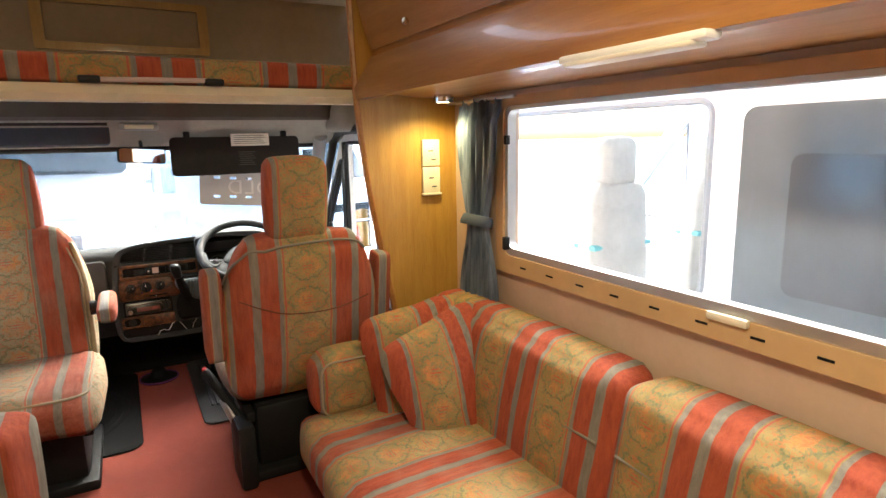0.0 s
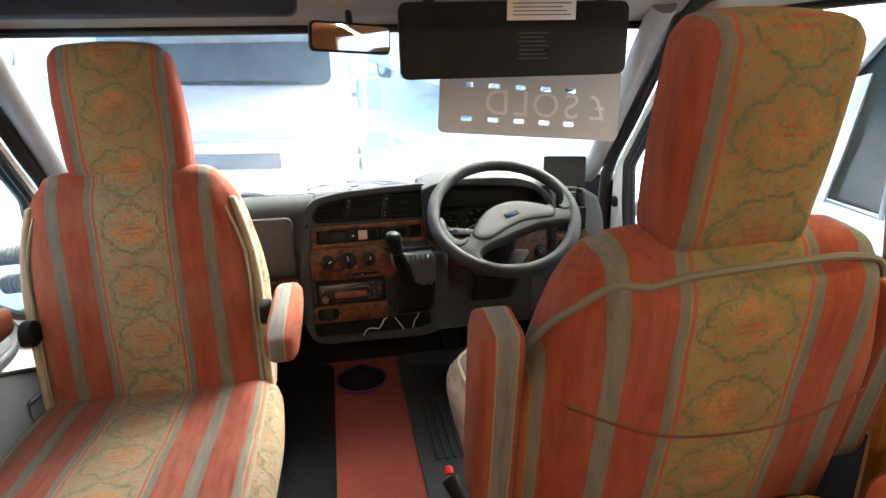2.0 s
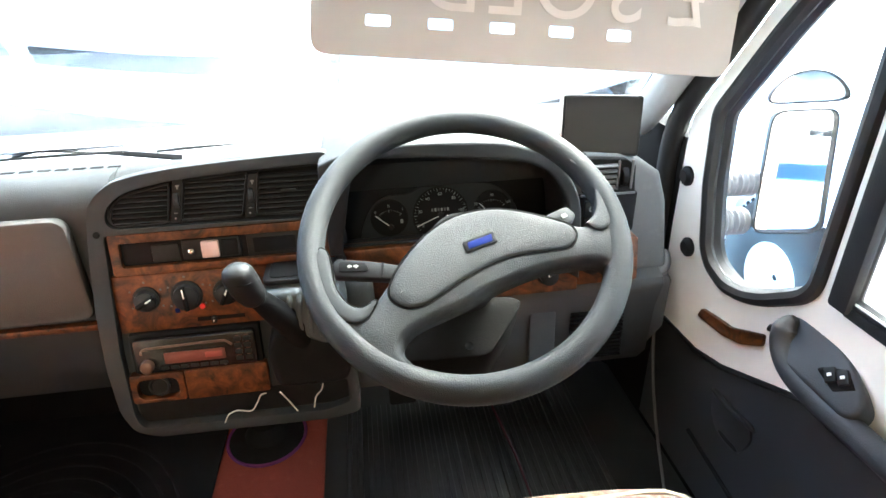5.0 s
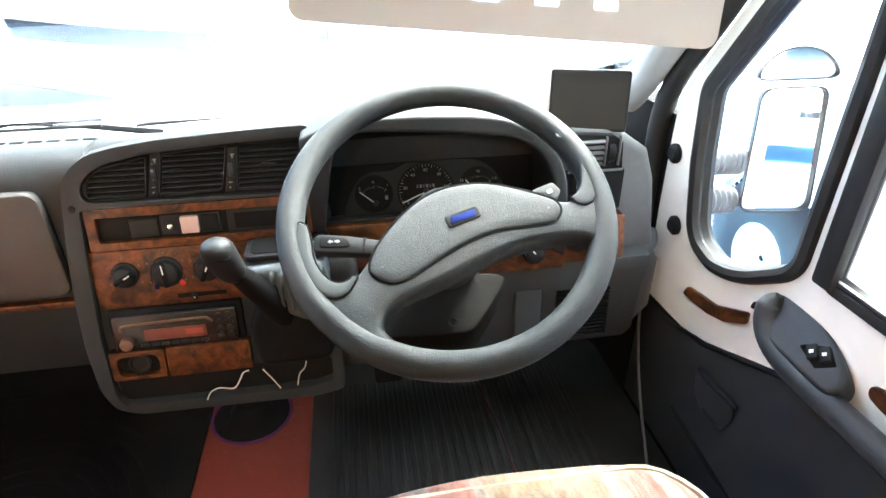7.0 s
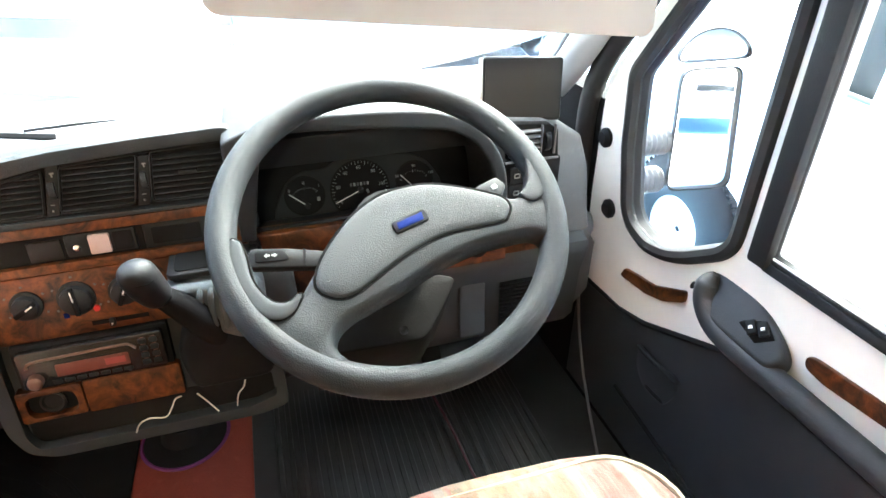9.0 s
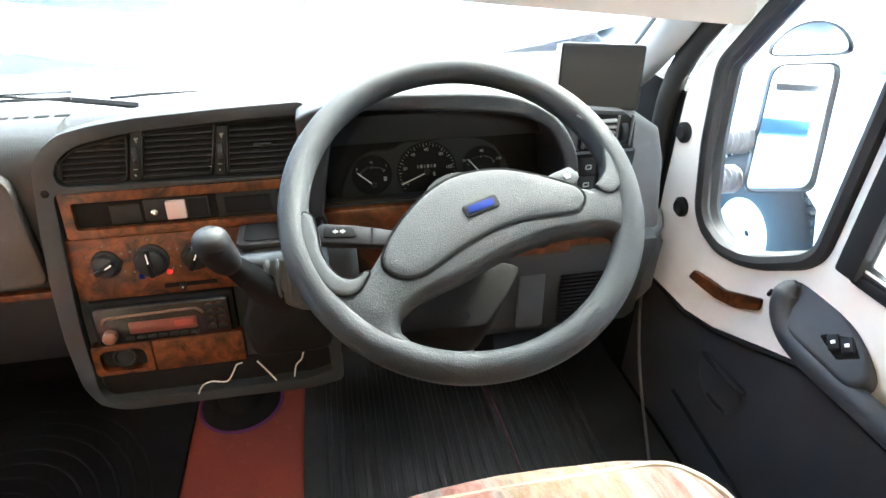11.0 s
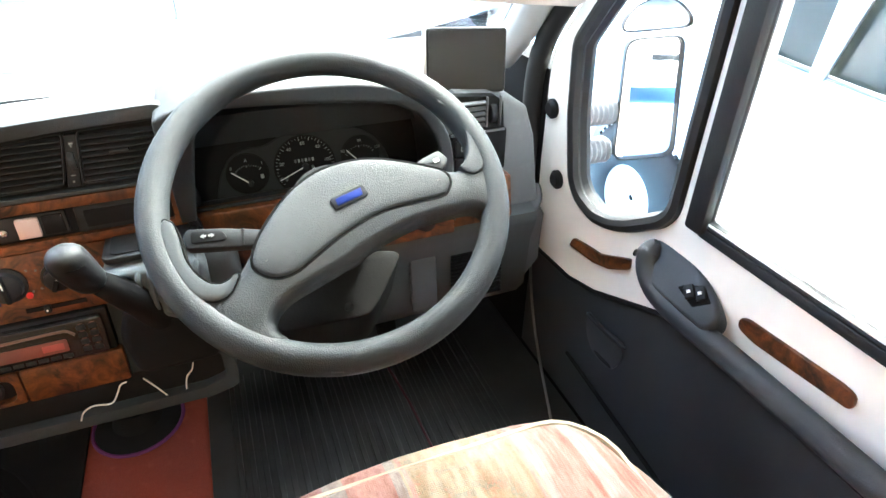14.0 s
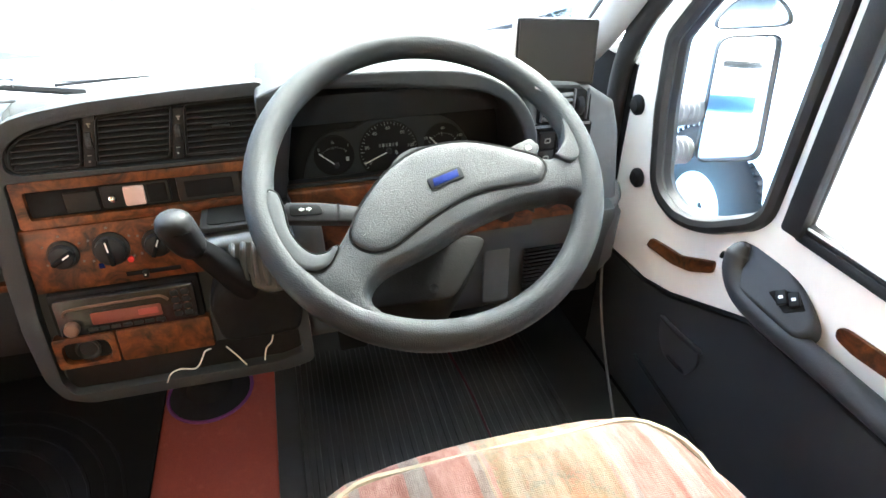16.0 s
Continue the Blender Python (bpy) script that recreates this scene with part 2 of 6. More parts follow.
    n.bump(n.math("ADD", n.math("MULTIPLY", weave, 0.08), n.math("ADD", thread, n.math("ADD", n.math("MULTIPLY", n.noise(v, 28.0, 3), 2.5), n.math("MULTIPLY", n.noise(v, 10.0, 3), 5.0)))), 0.6, 0.0018)
    n.bsdf.inputs["Sheen Weight"].default_value = 0.03
    n.bsdf.inputs["Specular IOR Level"].default_value = 0.2
    return n.mat


def wood(name, light, dark, axis="X", rough=0.35, scale=1.0):
    n = Net(name)
    sc = {"X": (2, 26, 26), "Y": (26, 2, 26), "Z": (26, 26, 2)}[axis]
    v = n.coords(tuple(a * scale for a in sc))
    g = n.noise(v, 1.6, 6, 0.6, 0.4)
    fine = n.noise(v, 9.0, 3)
    pores = n.noise(n.coords(tuple(a * 8 * scale for a in sc)), 2.0, 2)
    col = n.mix(n.ramp(g, 0.3, 0.72), light, dark)
    col = n.mix(n.math("MULTIPLY", fine, 0.35), col, tuple(c * 0.55 for c in dark))
    col = n.mix(n.math("MULTIPLY", n.ramp(pores, 0.55, 0.7), 0.25), col, tuple(c * 0.5 for c in dark))
    n.set(col, n.math("ADD", rough, n.math("MULTIPLY", g, 0.12)), 0.0)
    n.bump(fine, 0.08, 0.001)
    n.bsdf.inputs["Coat Weight"].default_value = 0.25
    return n.mat


def burl(name):
    n = Net(name)
    v = n.coords()
    a = n.noise(v, 22.0, 7, 0.65, 1.6)
    b = n.noise(v, 75.0, 5, 0.7, 2.2)
    col = n.mix(n.ramp(a, 0.36, 0.62), (0.010, 0.0035, 0.002), (0.125, 0.038, 0.009))
    col = n.mix(n.ramp(b, 0.5, 0.75), col, (0.05, 0.015, 0.006))
    n.set(col, 0.36, 0.0)
    n.bsdf.inputs["Coat Weight"].default_value = 0.12
    n.bsdf.inputs["Specular IOR Level"].default_value = 0.3
    return n.mat


def grained(name, color, rough=0.5, strength=0.45):
    """Moulded dashboard plastic with a leather grain."""
    n = Net(name)
    v = n.coords()
    vo = n.node("ShaderNodeTexVoronoi")
    n.link(v, vo.inputs["Vector"])
    vo.inputs["Scale"].default_value = 640.0
    vo.inputs["Randomness"].default_value = 1.0
    fine = n.noise(v, 1500.0, 2, 0.7)
    big = n.noise(v, 5.0, 4)
    spots = n.noise(v, 60.0, 5)
    col = n.mix(n.ramp(big, 0.3, 0.7), tuple(c * 0.86 for c in color), tuple(c * 1.12 for c in color))
    col = n.mix(n.math("MULTIPLY", n.ramp(spots, 0.58, 0.75), 0.25), col, tuple(min(1, c * 1.6 + 0.02) for c in color))
    n.set(col, n.math("ADD", rough, n.math("MULTIPLY", spots, 0.14)), 0.0)
    col = n.mix(n.math("MULTIPLY", n.ramp(fine, 0.35, 0.65), 0.5), col, tuple(c * 0.45 for c in color))
    n.set(col)
    n.bump(n.math("ADD", vo.outputs["Distance"], n.math("MULTIPLY", fine, 0.6)), strength, 0.0006)
    n.bsdf.inputs["Specular IOR Level"].default_value = 0.3
    return n.mat


def carpet(name, color):
    n = Net(name)
    v = n.coords()
    a, b, c = n.noise(v, 420.0, 3, 0.7), n.noise(v, 7.0, 4), n.noise(v, 45.0, 4)
    col = n.mix(a, tuple(x * 0.6 for x in color), tuple(min(1, x * 1.4) for x in color))
    col = n.mix(n.math("MULTIPLY", n.ramp(b, 0.45, 0.75), 0.35), col, tuple(x * 0.6 for x in color))
    col = n.mix(n.math("MULTIPLY", n.ramp(c, 0.6, 0.75), 0.25), col, tuple(min(1, x * 1.5 + 0.03) for x in color))
    n.set(col, 0.95, 0.0)
    n.bump(a, 0.8, 0.004)
    return n.mat


def glass(name, tint=(1, 1, 1), rough=0.0):
    n = Net(name)
    n.set(tint, rough, 0.0, Transmission_Weight=1.0, IOR=1.1)
    return n.mat


def glowing(name, color, strength):
    n = Net(name)
    n.set(color, 0.5, 0.0, Emission_Color=color, Emission_Strength=strength)
    return n.mat


M_SEAT = fabric("seat_fabric", "X", 0.345, 0.0, "Z", worn=0.10)
M_SEATTOP = fabric("seat_fabric_top", "X", 0.30, 0.0, "Y", worn=0.15, pale=0.2, bleached=1)
M_SEATBLEACHED = fabric("seat_fabric_bleached", "X", 0.30, 0.0, "Z", worn=0.22, bleached=1)
# driver's cushion: same cloth, darkened against the glare from the windscreen
M_SEATDIMMED = fabric("seat_fabric_dimmed", "X", 0.30, 0.03, "Y", pale=0.74, worn=0.0)
M_SOFA = fabric("sofa_fabric", "Y", 0.30, 0.0, "Z")
M_SOFATOP = fabric("sofa_fabric_top", "Y", 0.30, 0.0, "X", worn=0.2)
M_PILLOW = fabric("pillow_fabric", "X", 0.28, 0.02, "Z")
M_BED = fabric("bunk_fabric", "X", 0.40, 0.12, "Z")
M_PIPING = plain("piping_cream", (0.30, 0.25, 0.175), 0.85, vary=0.2, bump=0.4)
M_SIDECLOTH = plain("cream_side_cloth", (0.40, 0.33, 0.23), 0.92, vary=0.2, scale=60, bump=0.5)
M_WOOD = wood("honey_wood", (0.48, 0.29, 0.062), (0.36, 0.185, 0.034), "Z", 0.32, 0.7)
M_WOODY = wood("honey_wood_long", (0.42, 0.195, 0.05), (0.29, 0.115, 0.026), "Y", 0.34, 0.7)
M_BEIGEFRAME = plain("beige_window_frame", (0.50, 0.34, 0.18), 0.5, vary=0.08)
M_WALL = plain("pink_beige_wall_vinyl", (0.55, 0.41, 0.31), 0.7, vary=0.07, scale=50, bump=0.2)
M_CREAM = plain("cream_lining", (0.52, 0.46, 0.34), 0.75, vary=0.08, bump=0.15)
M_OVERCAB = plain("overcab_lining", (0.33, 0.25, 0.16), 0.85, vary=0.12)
M_HEAD = plain("grey_headliner", (0.30, 0.28, 0.25), 0.92, vary=0.1, scale=70, bump=0.35)
M_GAPSHADE = plain("roof_gap_shade", (0.085, 0.075, 0.065), 0.9, vary=0.12)
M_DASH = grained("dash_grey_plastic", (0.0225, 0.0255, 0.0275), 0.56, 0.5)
M_DASHBROWN = grained("glove_lid_plastic", (0.055, 0.052, 0.050), 0.6)
M_WHEEL = grained("wheel_grey_plastic", (0.0150, 0.0178, 0.0195), 0.52, 0.5)
M_BLACK = plain("black_plastic", (0.012, 0.0125, 0.0135), 0.5, vary=0.2, bump=0.2, spec=0.18)
M_DOORBLACK = plain("door_lining_black", (0.033, 0.035, 0.039), 0.5, vary=0.2, bump=0.4, grain=500.0)
M_MATT = plain("black_matt", (0.009, 0.009, 0.0095), 0.85, vary=0.25)
M_RUBBER = plain("black_rubber", (0.020, 0.020, 0.021), 0.5, vary=0.2, bump=0.3)
# black rubber lifted to make up for light missing on the footwell floor
M_MAT = plain("ribbed_mat_rubber", (0.030, 0.030, 0.030), 0.5, vary=0.25, bump=0.3)
M_GREYBLUE = grained("gaiter_grey", (0.10, 0.115, 0.125), 0.45)
M_BURL = burl("burl_walnut")
M_CARPET = carpet("red_carpet", (0.215, 0.038, 0.022))
M_WHITEDOOR = plain("white_door_trim", (0.84, 0.83, 0.79), 0.38, vary=0.05)
M_GREYDOOR = plain("grey_pillar_trim", (0.30, 0.31, 0.32), 0.5, vary=0.06)
M_VISOR = plain("visor_vinyl", (0.028, 0.026, 0.026), 0.7, vary=0.15, bump=0.2)
M_VISORBLUE = plain("visor_blue_grey", (0.055, 0.062, 0.085), 0.7, vary=0.12, bump=0.2)
M_PAPER = plain("white_paper", (0.75, 0.74, 0.70), 0.8, vary=0.04)
M_INK = plain("grey_ink", (0.10, 0.10, 0.10), 0.8)
M_SWITCH = plain("cream_switch", (0.66, 0.62, 0.50), 0.4, vary=0.04)
M_CURTAIN = Net("curtain_cloth")
M_CHROME = plain("chrome", (0.7, 0.7, 0.7), 0.2, 1.0, vary=0.05)
M_SILVER = plain("silver_plastic", (0.45, 0.45, 0.45), 0.35, 0.6)
M_SCREEN = plain("dark_screen", (0.010, 0.010, 0.010), 0.4, vary=0.05)
# near black, for the shade inside grooves that are not cut
M_GROOVESHADE = plain("groove_shade", (0.0015, 0.0015, 0.0015), 0.9, vary=0.1)
M_WHITE = plain("white_mark", (0.8, 0.8, 0.78), 0.5, vary=0.03)
M_PINKSW = plain("pinkish_switch", (0.42, 0.32, 0.30), 0.4, vary=0.05)
M_RED = plain("red_plastic", (0.5, 0.02, 0.02), 0.4)
M_BLUE = plain("blue_enamel", (0.003, 0.010, 0.075), 0.6, spec=0.04)
M_CARWHITE = plain("white_gelcoat", (0.80, 0.81, 0.82), 0.25, vary=0.03, scale=6)
M_CARGREY = plain("grey_car_glass", (0.11, 0.13, 0.145), 0.15, vary=0.2)
M_GROUND = plain("pale_blue_floor_paint", (0.20, 0.36, 0.54), 0.45, vary=0.12, scale=8)
M_MIRROR = plain("mirror_silver", (0.9, 0.9, 0.9), 0.02, 1.0, vary=0.0)
M_GLASS = glass("window_glass")
M_ALU = plain("aluminium", (0.55, 0.54, 0.52), 0.35, 0.8, vary=0.08)
M_DISPLAY = plain("radio_display", (0.12, 0.035, 0.025), 0.4, vary=0.2)
M_PINKWIRE = plain("white_wire", (0.65, 0.60, 0.55), 0.5)
M_GREYWIRE = plain("grey_wire", (0.16, 0.15, 0.15), 0.5)

_c = M_CURTAIN
_v = _c.coords()
_f = _c.noise(_c.coords((30, 30, 3)), 1.2, 4)
_c.set(_c.mix(_c.ramp(_f, 0.35, 0.65), (0.09, 0.135, 0.21), (0.35, 0.42, 0.54)), 0.9, 0.0)
_c.bump(_c.noise(_v, 700.0, 2), 0.4, 0.001)
M_CURTAIN = _c.mat

_s = Net("translucent_sign_card")
_s.set((0.52, 0.51, 0.50), 0.6, 0.0, Transmission_Weight=0.0)
_tr = _s.node("ShaderNodeBsdfTranslucent")
_tr.inputs[0].default_value = (0.40, 0.385, 0.375, 1)
_mx = _s.node("ShaderNodeMixShader")
_mx.inputs[0].default_value = 0.16
_s.t.links.new(_s.bsdf.outputs[0], _mx.inputs[1])
_s.t.links.new(_tr.outputs[0], _mx.inputs[2])
_s.t.links.new(_mx.outputs[0], _s.t.nodes["Material Output"].inputs[0])
M_SIGN = _s.mat

# ---- the shell ----
floor = solid("floor", box((-1.1, -1.6, -0.03), (1.1, 3.46, 0.0), 0), M_CARPET, "worn brick-red carpet over the van floor", "floor", "structure")
bulkhead = solid("wall_front", box((-0.92, 3.40, -0.02), (0.92, 3.46, 0.60), 0), M_MATT, "black bulkhead in front of the footwells", "wall", "structure")
WY0, WY1, WZ0, WZ1 = -0.45, 1.672, 0.79, 1.295


def side_wall(name, s):
    """A long wall of the living part; the east one has its window's opening."""
    x0, x1 = s * 1.07, s * 1.11
    a, b = min(x0, x1), max(x0, x1)
    if s < 0:
        # the west wall stays out of view, closed to keep daylight out
        return solid(name, box((a, -1.6, 0), (b, 2.16, 2.0), 0), M_WALL, "unseen vinyl-lined side wall, left windowless to hold back daylight", "wall", "structure")
    bm = join(box((a, -1.6, 0), (b, WY0, 2.0), 0), box((a, WY1, 0), (b, 2.16, 2.0), 0), box((a, WY0, 0), (b, WY1, WZ0), 0), box((a, WY0, WZ1), (b, WY1, 2.0), 0))
    return solid(name, bm, M_WALL, "pink-beige vinyl-lined side wall with a wide window", "wall", "structure")


side_wall("wall_east", 1)
side_wall("wall_west", -1)
solid("wall_south", box((-1.11, -1.66, 0), (1.11, -1.6, 2.0), 0), M_WOOD, "wooden rear wall of the living part", "wall", "structure")
solid("ceiling", join(box((-1.15, -1.66, 2.0), (1.15, 2.2, 2.05), 0), box((-1.0, 2.2, 1.86), (1.0, 3.2, 1.9), 0)), M_CREAM, "cream lined ceiling", "ceiling", "structure")



def plate(outer, holes, plane, a, b):
    """A flat panel with holes, from a to b across the plane."""
    bm = bmesh.new()
    put = {"xz": lambda p, t: (p[0], t, p[1]), "yz": lambda p, t: (t, p[0], p[1]), "xy": lambda p, t: (p[0], p[1], t)}[plane]
    edges = []
    for loop in (outer, *holes):
        vs = [bm.verts.new(put(p, a)) for p in loop]
        edges += [bm.edges.new((vs[i], vs[(i + 1) % len(vs)])) for i in range(len(vs))]
    bmesh.ops.triangle_fill(bm, use_beauty=True, use_dissolve=False, edges=edges)
    ext = bmesh.ops.extrude_face_region(bm, geom=bm.faces[:])
    k = {"xz": 1, "yz": 0, "xy": 2}[plane]
    for g in ext["geom"]:
        if isinstance(g, bmesh.types.BMVert):
            g.co[k] = b
    bmesh.ops.recalc_face_normals(bm, faces=bm.faces[:])
    return bm


def text(body, size, m, material, parent, name="lettering"):
    cu = bpy.data.curves.new("lettering", "FONT")
    cu.body, cu.size, cu.align_x, cu.align_y, cu.extrude = body, size, "CENTER", "CENTER", 0.0006
    tmp = bpy.data.objects.new("tmp", cu)
    me = tmp.to_mesh()
    bm = bmesh.new()
    bm.from_mesh(me)
    tmp.to_mesh_clear()
    bpy.data.objects.remove(tmp)
    bpy.data.curves.remove(cu)
    turned(bm, m)
    return part(name, bm, material, parent)


# ---- living part: window, panel, lockers ----
win = thing("window_1", (1.07, 0.6, WZ0), "wide side window in a beige frame with an aluminium edge", "window", kind="structure")
part("window_frame", plate([(WY0 - 0.04, 0.735), (WY1 + 0.045, 0.735), (WY1 + 0.045, 1.325), (WY0 - 0.04, 1.325)], [rounded(WY0, WZ0 + 0.005, WY1, WZ1, 0.03)], "yz", 1.045, 1.07), M_BEIGEFRAME, win, "beige moulded surround")
part("window_edge", plate(rounded(WY0 + 0.001, WZ0 + 0.006, WY1 - 0.001, WZ1 - 0.001, 0.03), [rounded(WY0 + 0.014, WZ0 + 0.03, WY1 - 0.016, WZ1 - 0.014, 0.03)], "yz", 1.052, 1.085), M_ALU, win, "aluminium window edge with a black seal")
pane = part("pane", box((1.088, WY0, WZ0), (1.092, WY1, WZ1), 0), M_GLASS, win)
pane.visible_shadow = False
for k in range(12):
    y = 1.56 - 0.135 * k
    part("rail_slot", box((1.0435, y - 0.016, 0.762), (1.0475, y + 0.016, 0.768), 0.001), M_MATT, win)
for y in (0.82, 0.2):
    part("catch", box((1.035, y - 0.05, 0.78), (1.052, y + 0.05, 0.80), 0.006), M_SWITCH, win, "pale plastic window catch")
part("stay", box((1.03, WY1 - 0.03, 0.815), (1.052, WY1 - 0.012, 0.86), 0.004), M_BLACK, win)
part("stay", box((1.035, WY1 - 0.03, 1.17), (1.052, WY1 - 0.014, 1.20), 0.003), M_BLACK, win)
# the curved end panel between the living part and the cab
edge = smooth_path([(0.80, 0.0, 0.3), (0.795, 0.0, 0.53), (0.757, 0.0, 0.74), (0.715, 0.0, 0.98), (0.687, 0.0, 1.2), (0.676, 0.0, 1.34), (0.668, 0.0, 1.58), (0.664, 0.0, 1.99)], 4)
panel = thing("end_panel", (0.9, 2.05, 0.0), "honey-coloured wooden end panel with a curved edge beside the cab", "panel")
part("board", prism([(p.x, p.z) for p in edge] + [(1.07, 1.99), (1.07, 0.0), (0.80, 0.0)], "xz", 2.03, 2.055), M_WOOD, panel)
part("edging", tube([(p.x - 0.001, 2.0425, p.z) for p in edge], 0.0145, 8), M_WOODY, panel, "darker rounded edging strip")
sw = thing("wall_switch", (0.95, 2.02, 1.0), "pale cream double switch plate on the wooden panel", "switch")
for z0, z1 in ((1.092, 1.192), (0.99, 1.088)):
    f = part("face_plate", box((0.918, 2.017, z0), (0.992, 2.0295, z1), 0.004), M_SWITCH, sw)
    part("marking", box((0.955, 2.0155, z0 + 0.022), (0.975, 2.0172, z0 + 0.027), 0), M_INK, f)
    part("marking", box((0.943, 2.0155, z0 + 0.055), (0.963, 2.0172, z0 + 0.06), 0), M_INK, f)
part("shelf_edge", box((0.914, 2.013, 0.982), (0.996, 2.0295, 0.99), 0.002), M_SWITCH, sw)

locker = thing("overhead_locker", (0.9, 0.4, 1.34), "honey-coloured wooden overhead locker with long doors above the window", "locker")
part("body", prism([(0.74, 1.36), (0.735, 1.50), (0.70, 1.62), (0.66, 1.99), (1.068, 1.99), (1.068, 1.345), (0.90, 1.345)], "xz", -1.58, 2.028), M_WOODY, locker)
part("valance", prism([(0.665, 1.335), (0.66, 1.375), (0.725, 1.48), (0.742, 1.475), (0.745, 1.36), (0.70, 1.335)], "xz", -1.58, 2.026, 0.004), M_WOODY, locker, "sloping valance under the doors")
for y0, y1 in ((0.96, 2.01), (-0.1, 0.95), (-1.56, -0.11)):
    d = part("door", prism([(0.722, 1.50), (0.70, 1.56), (0.66, 1.72), (0.65, 1.97), (0.665, 1.97), (0.68, 1.72), (0.72, 1.56), (0.74, 1.505)], "xz", y0, y1, 0.003), M_WOODY, locker)
    part("knob", lathe([(0.008, 0), (0.012, 0.008), (0.011, 0.016), (0.004, 0.02)], pose(0.71, (y0 + y1) / 2 + 0.2, 1.535, 0, -72, 0), 14), M_CHROME, d)
strip = thing("strip_light", (0.66, 0.76, 1.32), "slim white strip light under the locker valance", "lamp")
part("body", box((0.645, 0.62, 1.322), (0.685, 0.93, 1.336), 0.005), M_WHITE, strip)
part("diffuser", box((0.640, 0.64, 1.314), (0.680, 0.91, 1.3225), 0.005), glowing("lit_diffuser", (0.62, 0.56, 0.46), 0.01), strip, "translucent white diffuser")
spot = thing("spot_light", (0.932, 1.874, 1.345), "round chrome downlight glowing warm under the locker", "lamp")
part("housing", lathe([(0.034, 0.03), (0.036, 0.004), (0.034, 0.0), (0.03, 0.0), (0.028, 0.006)], pose(0.932, 1.874, 1.318), 28), M_CHROME, spot)
part("lens", lathe([(0.027, 0.0), (0.024, -0.002)], pose(0.932, 1.874, 1.3215), 24), glowing("lit_lens", (1.0, 0.82, 0.45), 4.0), spot, "lit warm lens")
sl = new("downlight", bpy.data.lights.new("downlight", "SPOT"))
sl.data.energy, sl.data.color, sl.data.spot_size, sl.data.spot_blend, sl.data.shadow_soft_size = 1.5, (1.0, 0.76, 0.34), radians(150), 0.7, 0.025
sl.matrix_world = look((0.932, 1.874, 1.312), (0.935, 1.93, 0.4))
st = new("strip_glow", bpy.data.lights.new("strip_glow", "AREA"))
st.data.shape, st.data.size, st.data.size_y, st.data.energy, st.data.color = "RECTANGLE", 0.03, 0.32, 0.25, (1.0, 0.80, 0.55)
st.matrix_world = look((0.655, 0.76, 1.305), (0.25, 0.9, 0.3))
# Added fill lamp, always out of view, to brighten the living part.
cl = thing("ceiling_fill_lamp", (0.0, 0.2, 1.97), "added warm fill lamp on the ceiling, out of view", "lamp")
part("base", lathe([(0.13, 0.03), (0.13, 0.01), (0.12, 0.0)], pose(0, 0.2, 1.968), 32), M_WHITE, cl)
part("diffuser", lathe([(0.118, 0.0), (0.10, -0.02), (0.05, -0.032), (0.0, -0.034)], pose(0, 0.2, 1.968), 32), glowing("fill_diffuser", (1.0, 0.80, 0.52), 1.0), cl)
# area lamp that gives the added ceiling fill
cg = new("ceiling_fill", bpy.data.lights.new("ceiling_fill", "AREA"))
cg.data.shape, cg.data.size, cg.data.energy, cg.data.color = "DISK", 0.24, 2.6, (1.0, 0.80, 0.52)
cg.matrix_world = look((0, 0.2, 1.925), (0, 0.3, 0))

# curtain gathered by a tie-back
cur = thing("curtain", (1.02, 1.80, 0.6), "grey-blue curtain gathered by a tie-back beside the window", "curtain")


def curtain_cloth():
    bm = bmesh.new()
    rows = []
    levels = [(1.318, 0.135), (1.2, 0.125), (1.08, 0.105), (0.98, 0.085), (0.915, 0.068), (0.885, 0.066), (0.82, 0.082), (0.74, 0.108), (0.66, 0.125), (0.60, 0.13)]
    dense = smooth_path([(h, 0, z) for z, h in levels], 3)
    for p in dense:
        z, h = p.z, p.x
        row = []
        for k in range(61):
            u = k / 60
            y = 1.80 + h * (2 * u - 1)
            x = 1.018 + 0.018 * math.sin(u * 2 * math.pi * 6.5 + 0.6 * math.sin(z * 7)) * (0.6 + 0.4 * math.sin(u * 9 + z * 3)) + (0.015 if z > 1.25 else 0)
            row.append(bm.verts.new((x, y, z + 0.012 * math.sin(u * 23))))
        rows.append(row)
    for a, b in zip(rows, rows[1:]):
        for i in range(60):
            bm.faces.new((a[i], a[i + 1], b[i + 1], b[i]))
    bmesh.ops.solidify(bm, geom=bm.faces[:], thickness=0.003)
    return bm


part("cloth", curtain_cloth(), M_CURTAIN, cur)
part("tie_back", tube([(1.018 + 0.034 * math.cos(a), 1.80 + 0.082 * math.sin(a), 0.90 - 0.01 * math.cos(a)) for a in [i * math.pi / 12 for i in range(24)]], 0.005, 8, True, 4.0), plain("tie_cloth", (0.06, 0.075, 0.105), 0.9), cur, "grey cloth tie-back")
part("rail", box((1.03, 1.60, 1.318), (1.044, 2.02, 1.33), 0.003), M_ALU, cur)

# ---- over the cab: bunk, lining ----
bunk = thing("overcab_bunk", (0, 2.5, 1.33), "overcab bunk with a striped cushion edge above a cream panel", "bunk")
part("mattress", cushion((-1.05, 2.145, 1.379), (1.05, 2.9, 1.47), 0.02, 0.004, 10), M_BED, bunk, "striped fabric mattress")
part("lip", prism([(2.14, 1.378), (2.135, 1.35), (2.15, 1.328), (2.18, 1.325), (2.62, 1.385), (2.62, 1.40), (2.2, 1.378)], "yz", -1.06, 1.06, 0.0), M_CREAM, bunk, "cream lined underside")
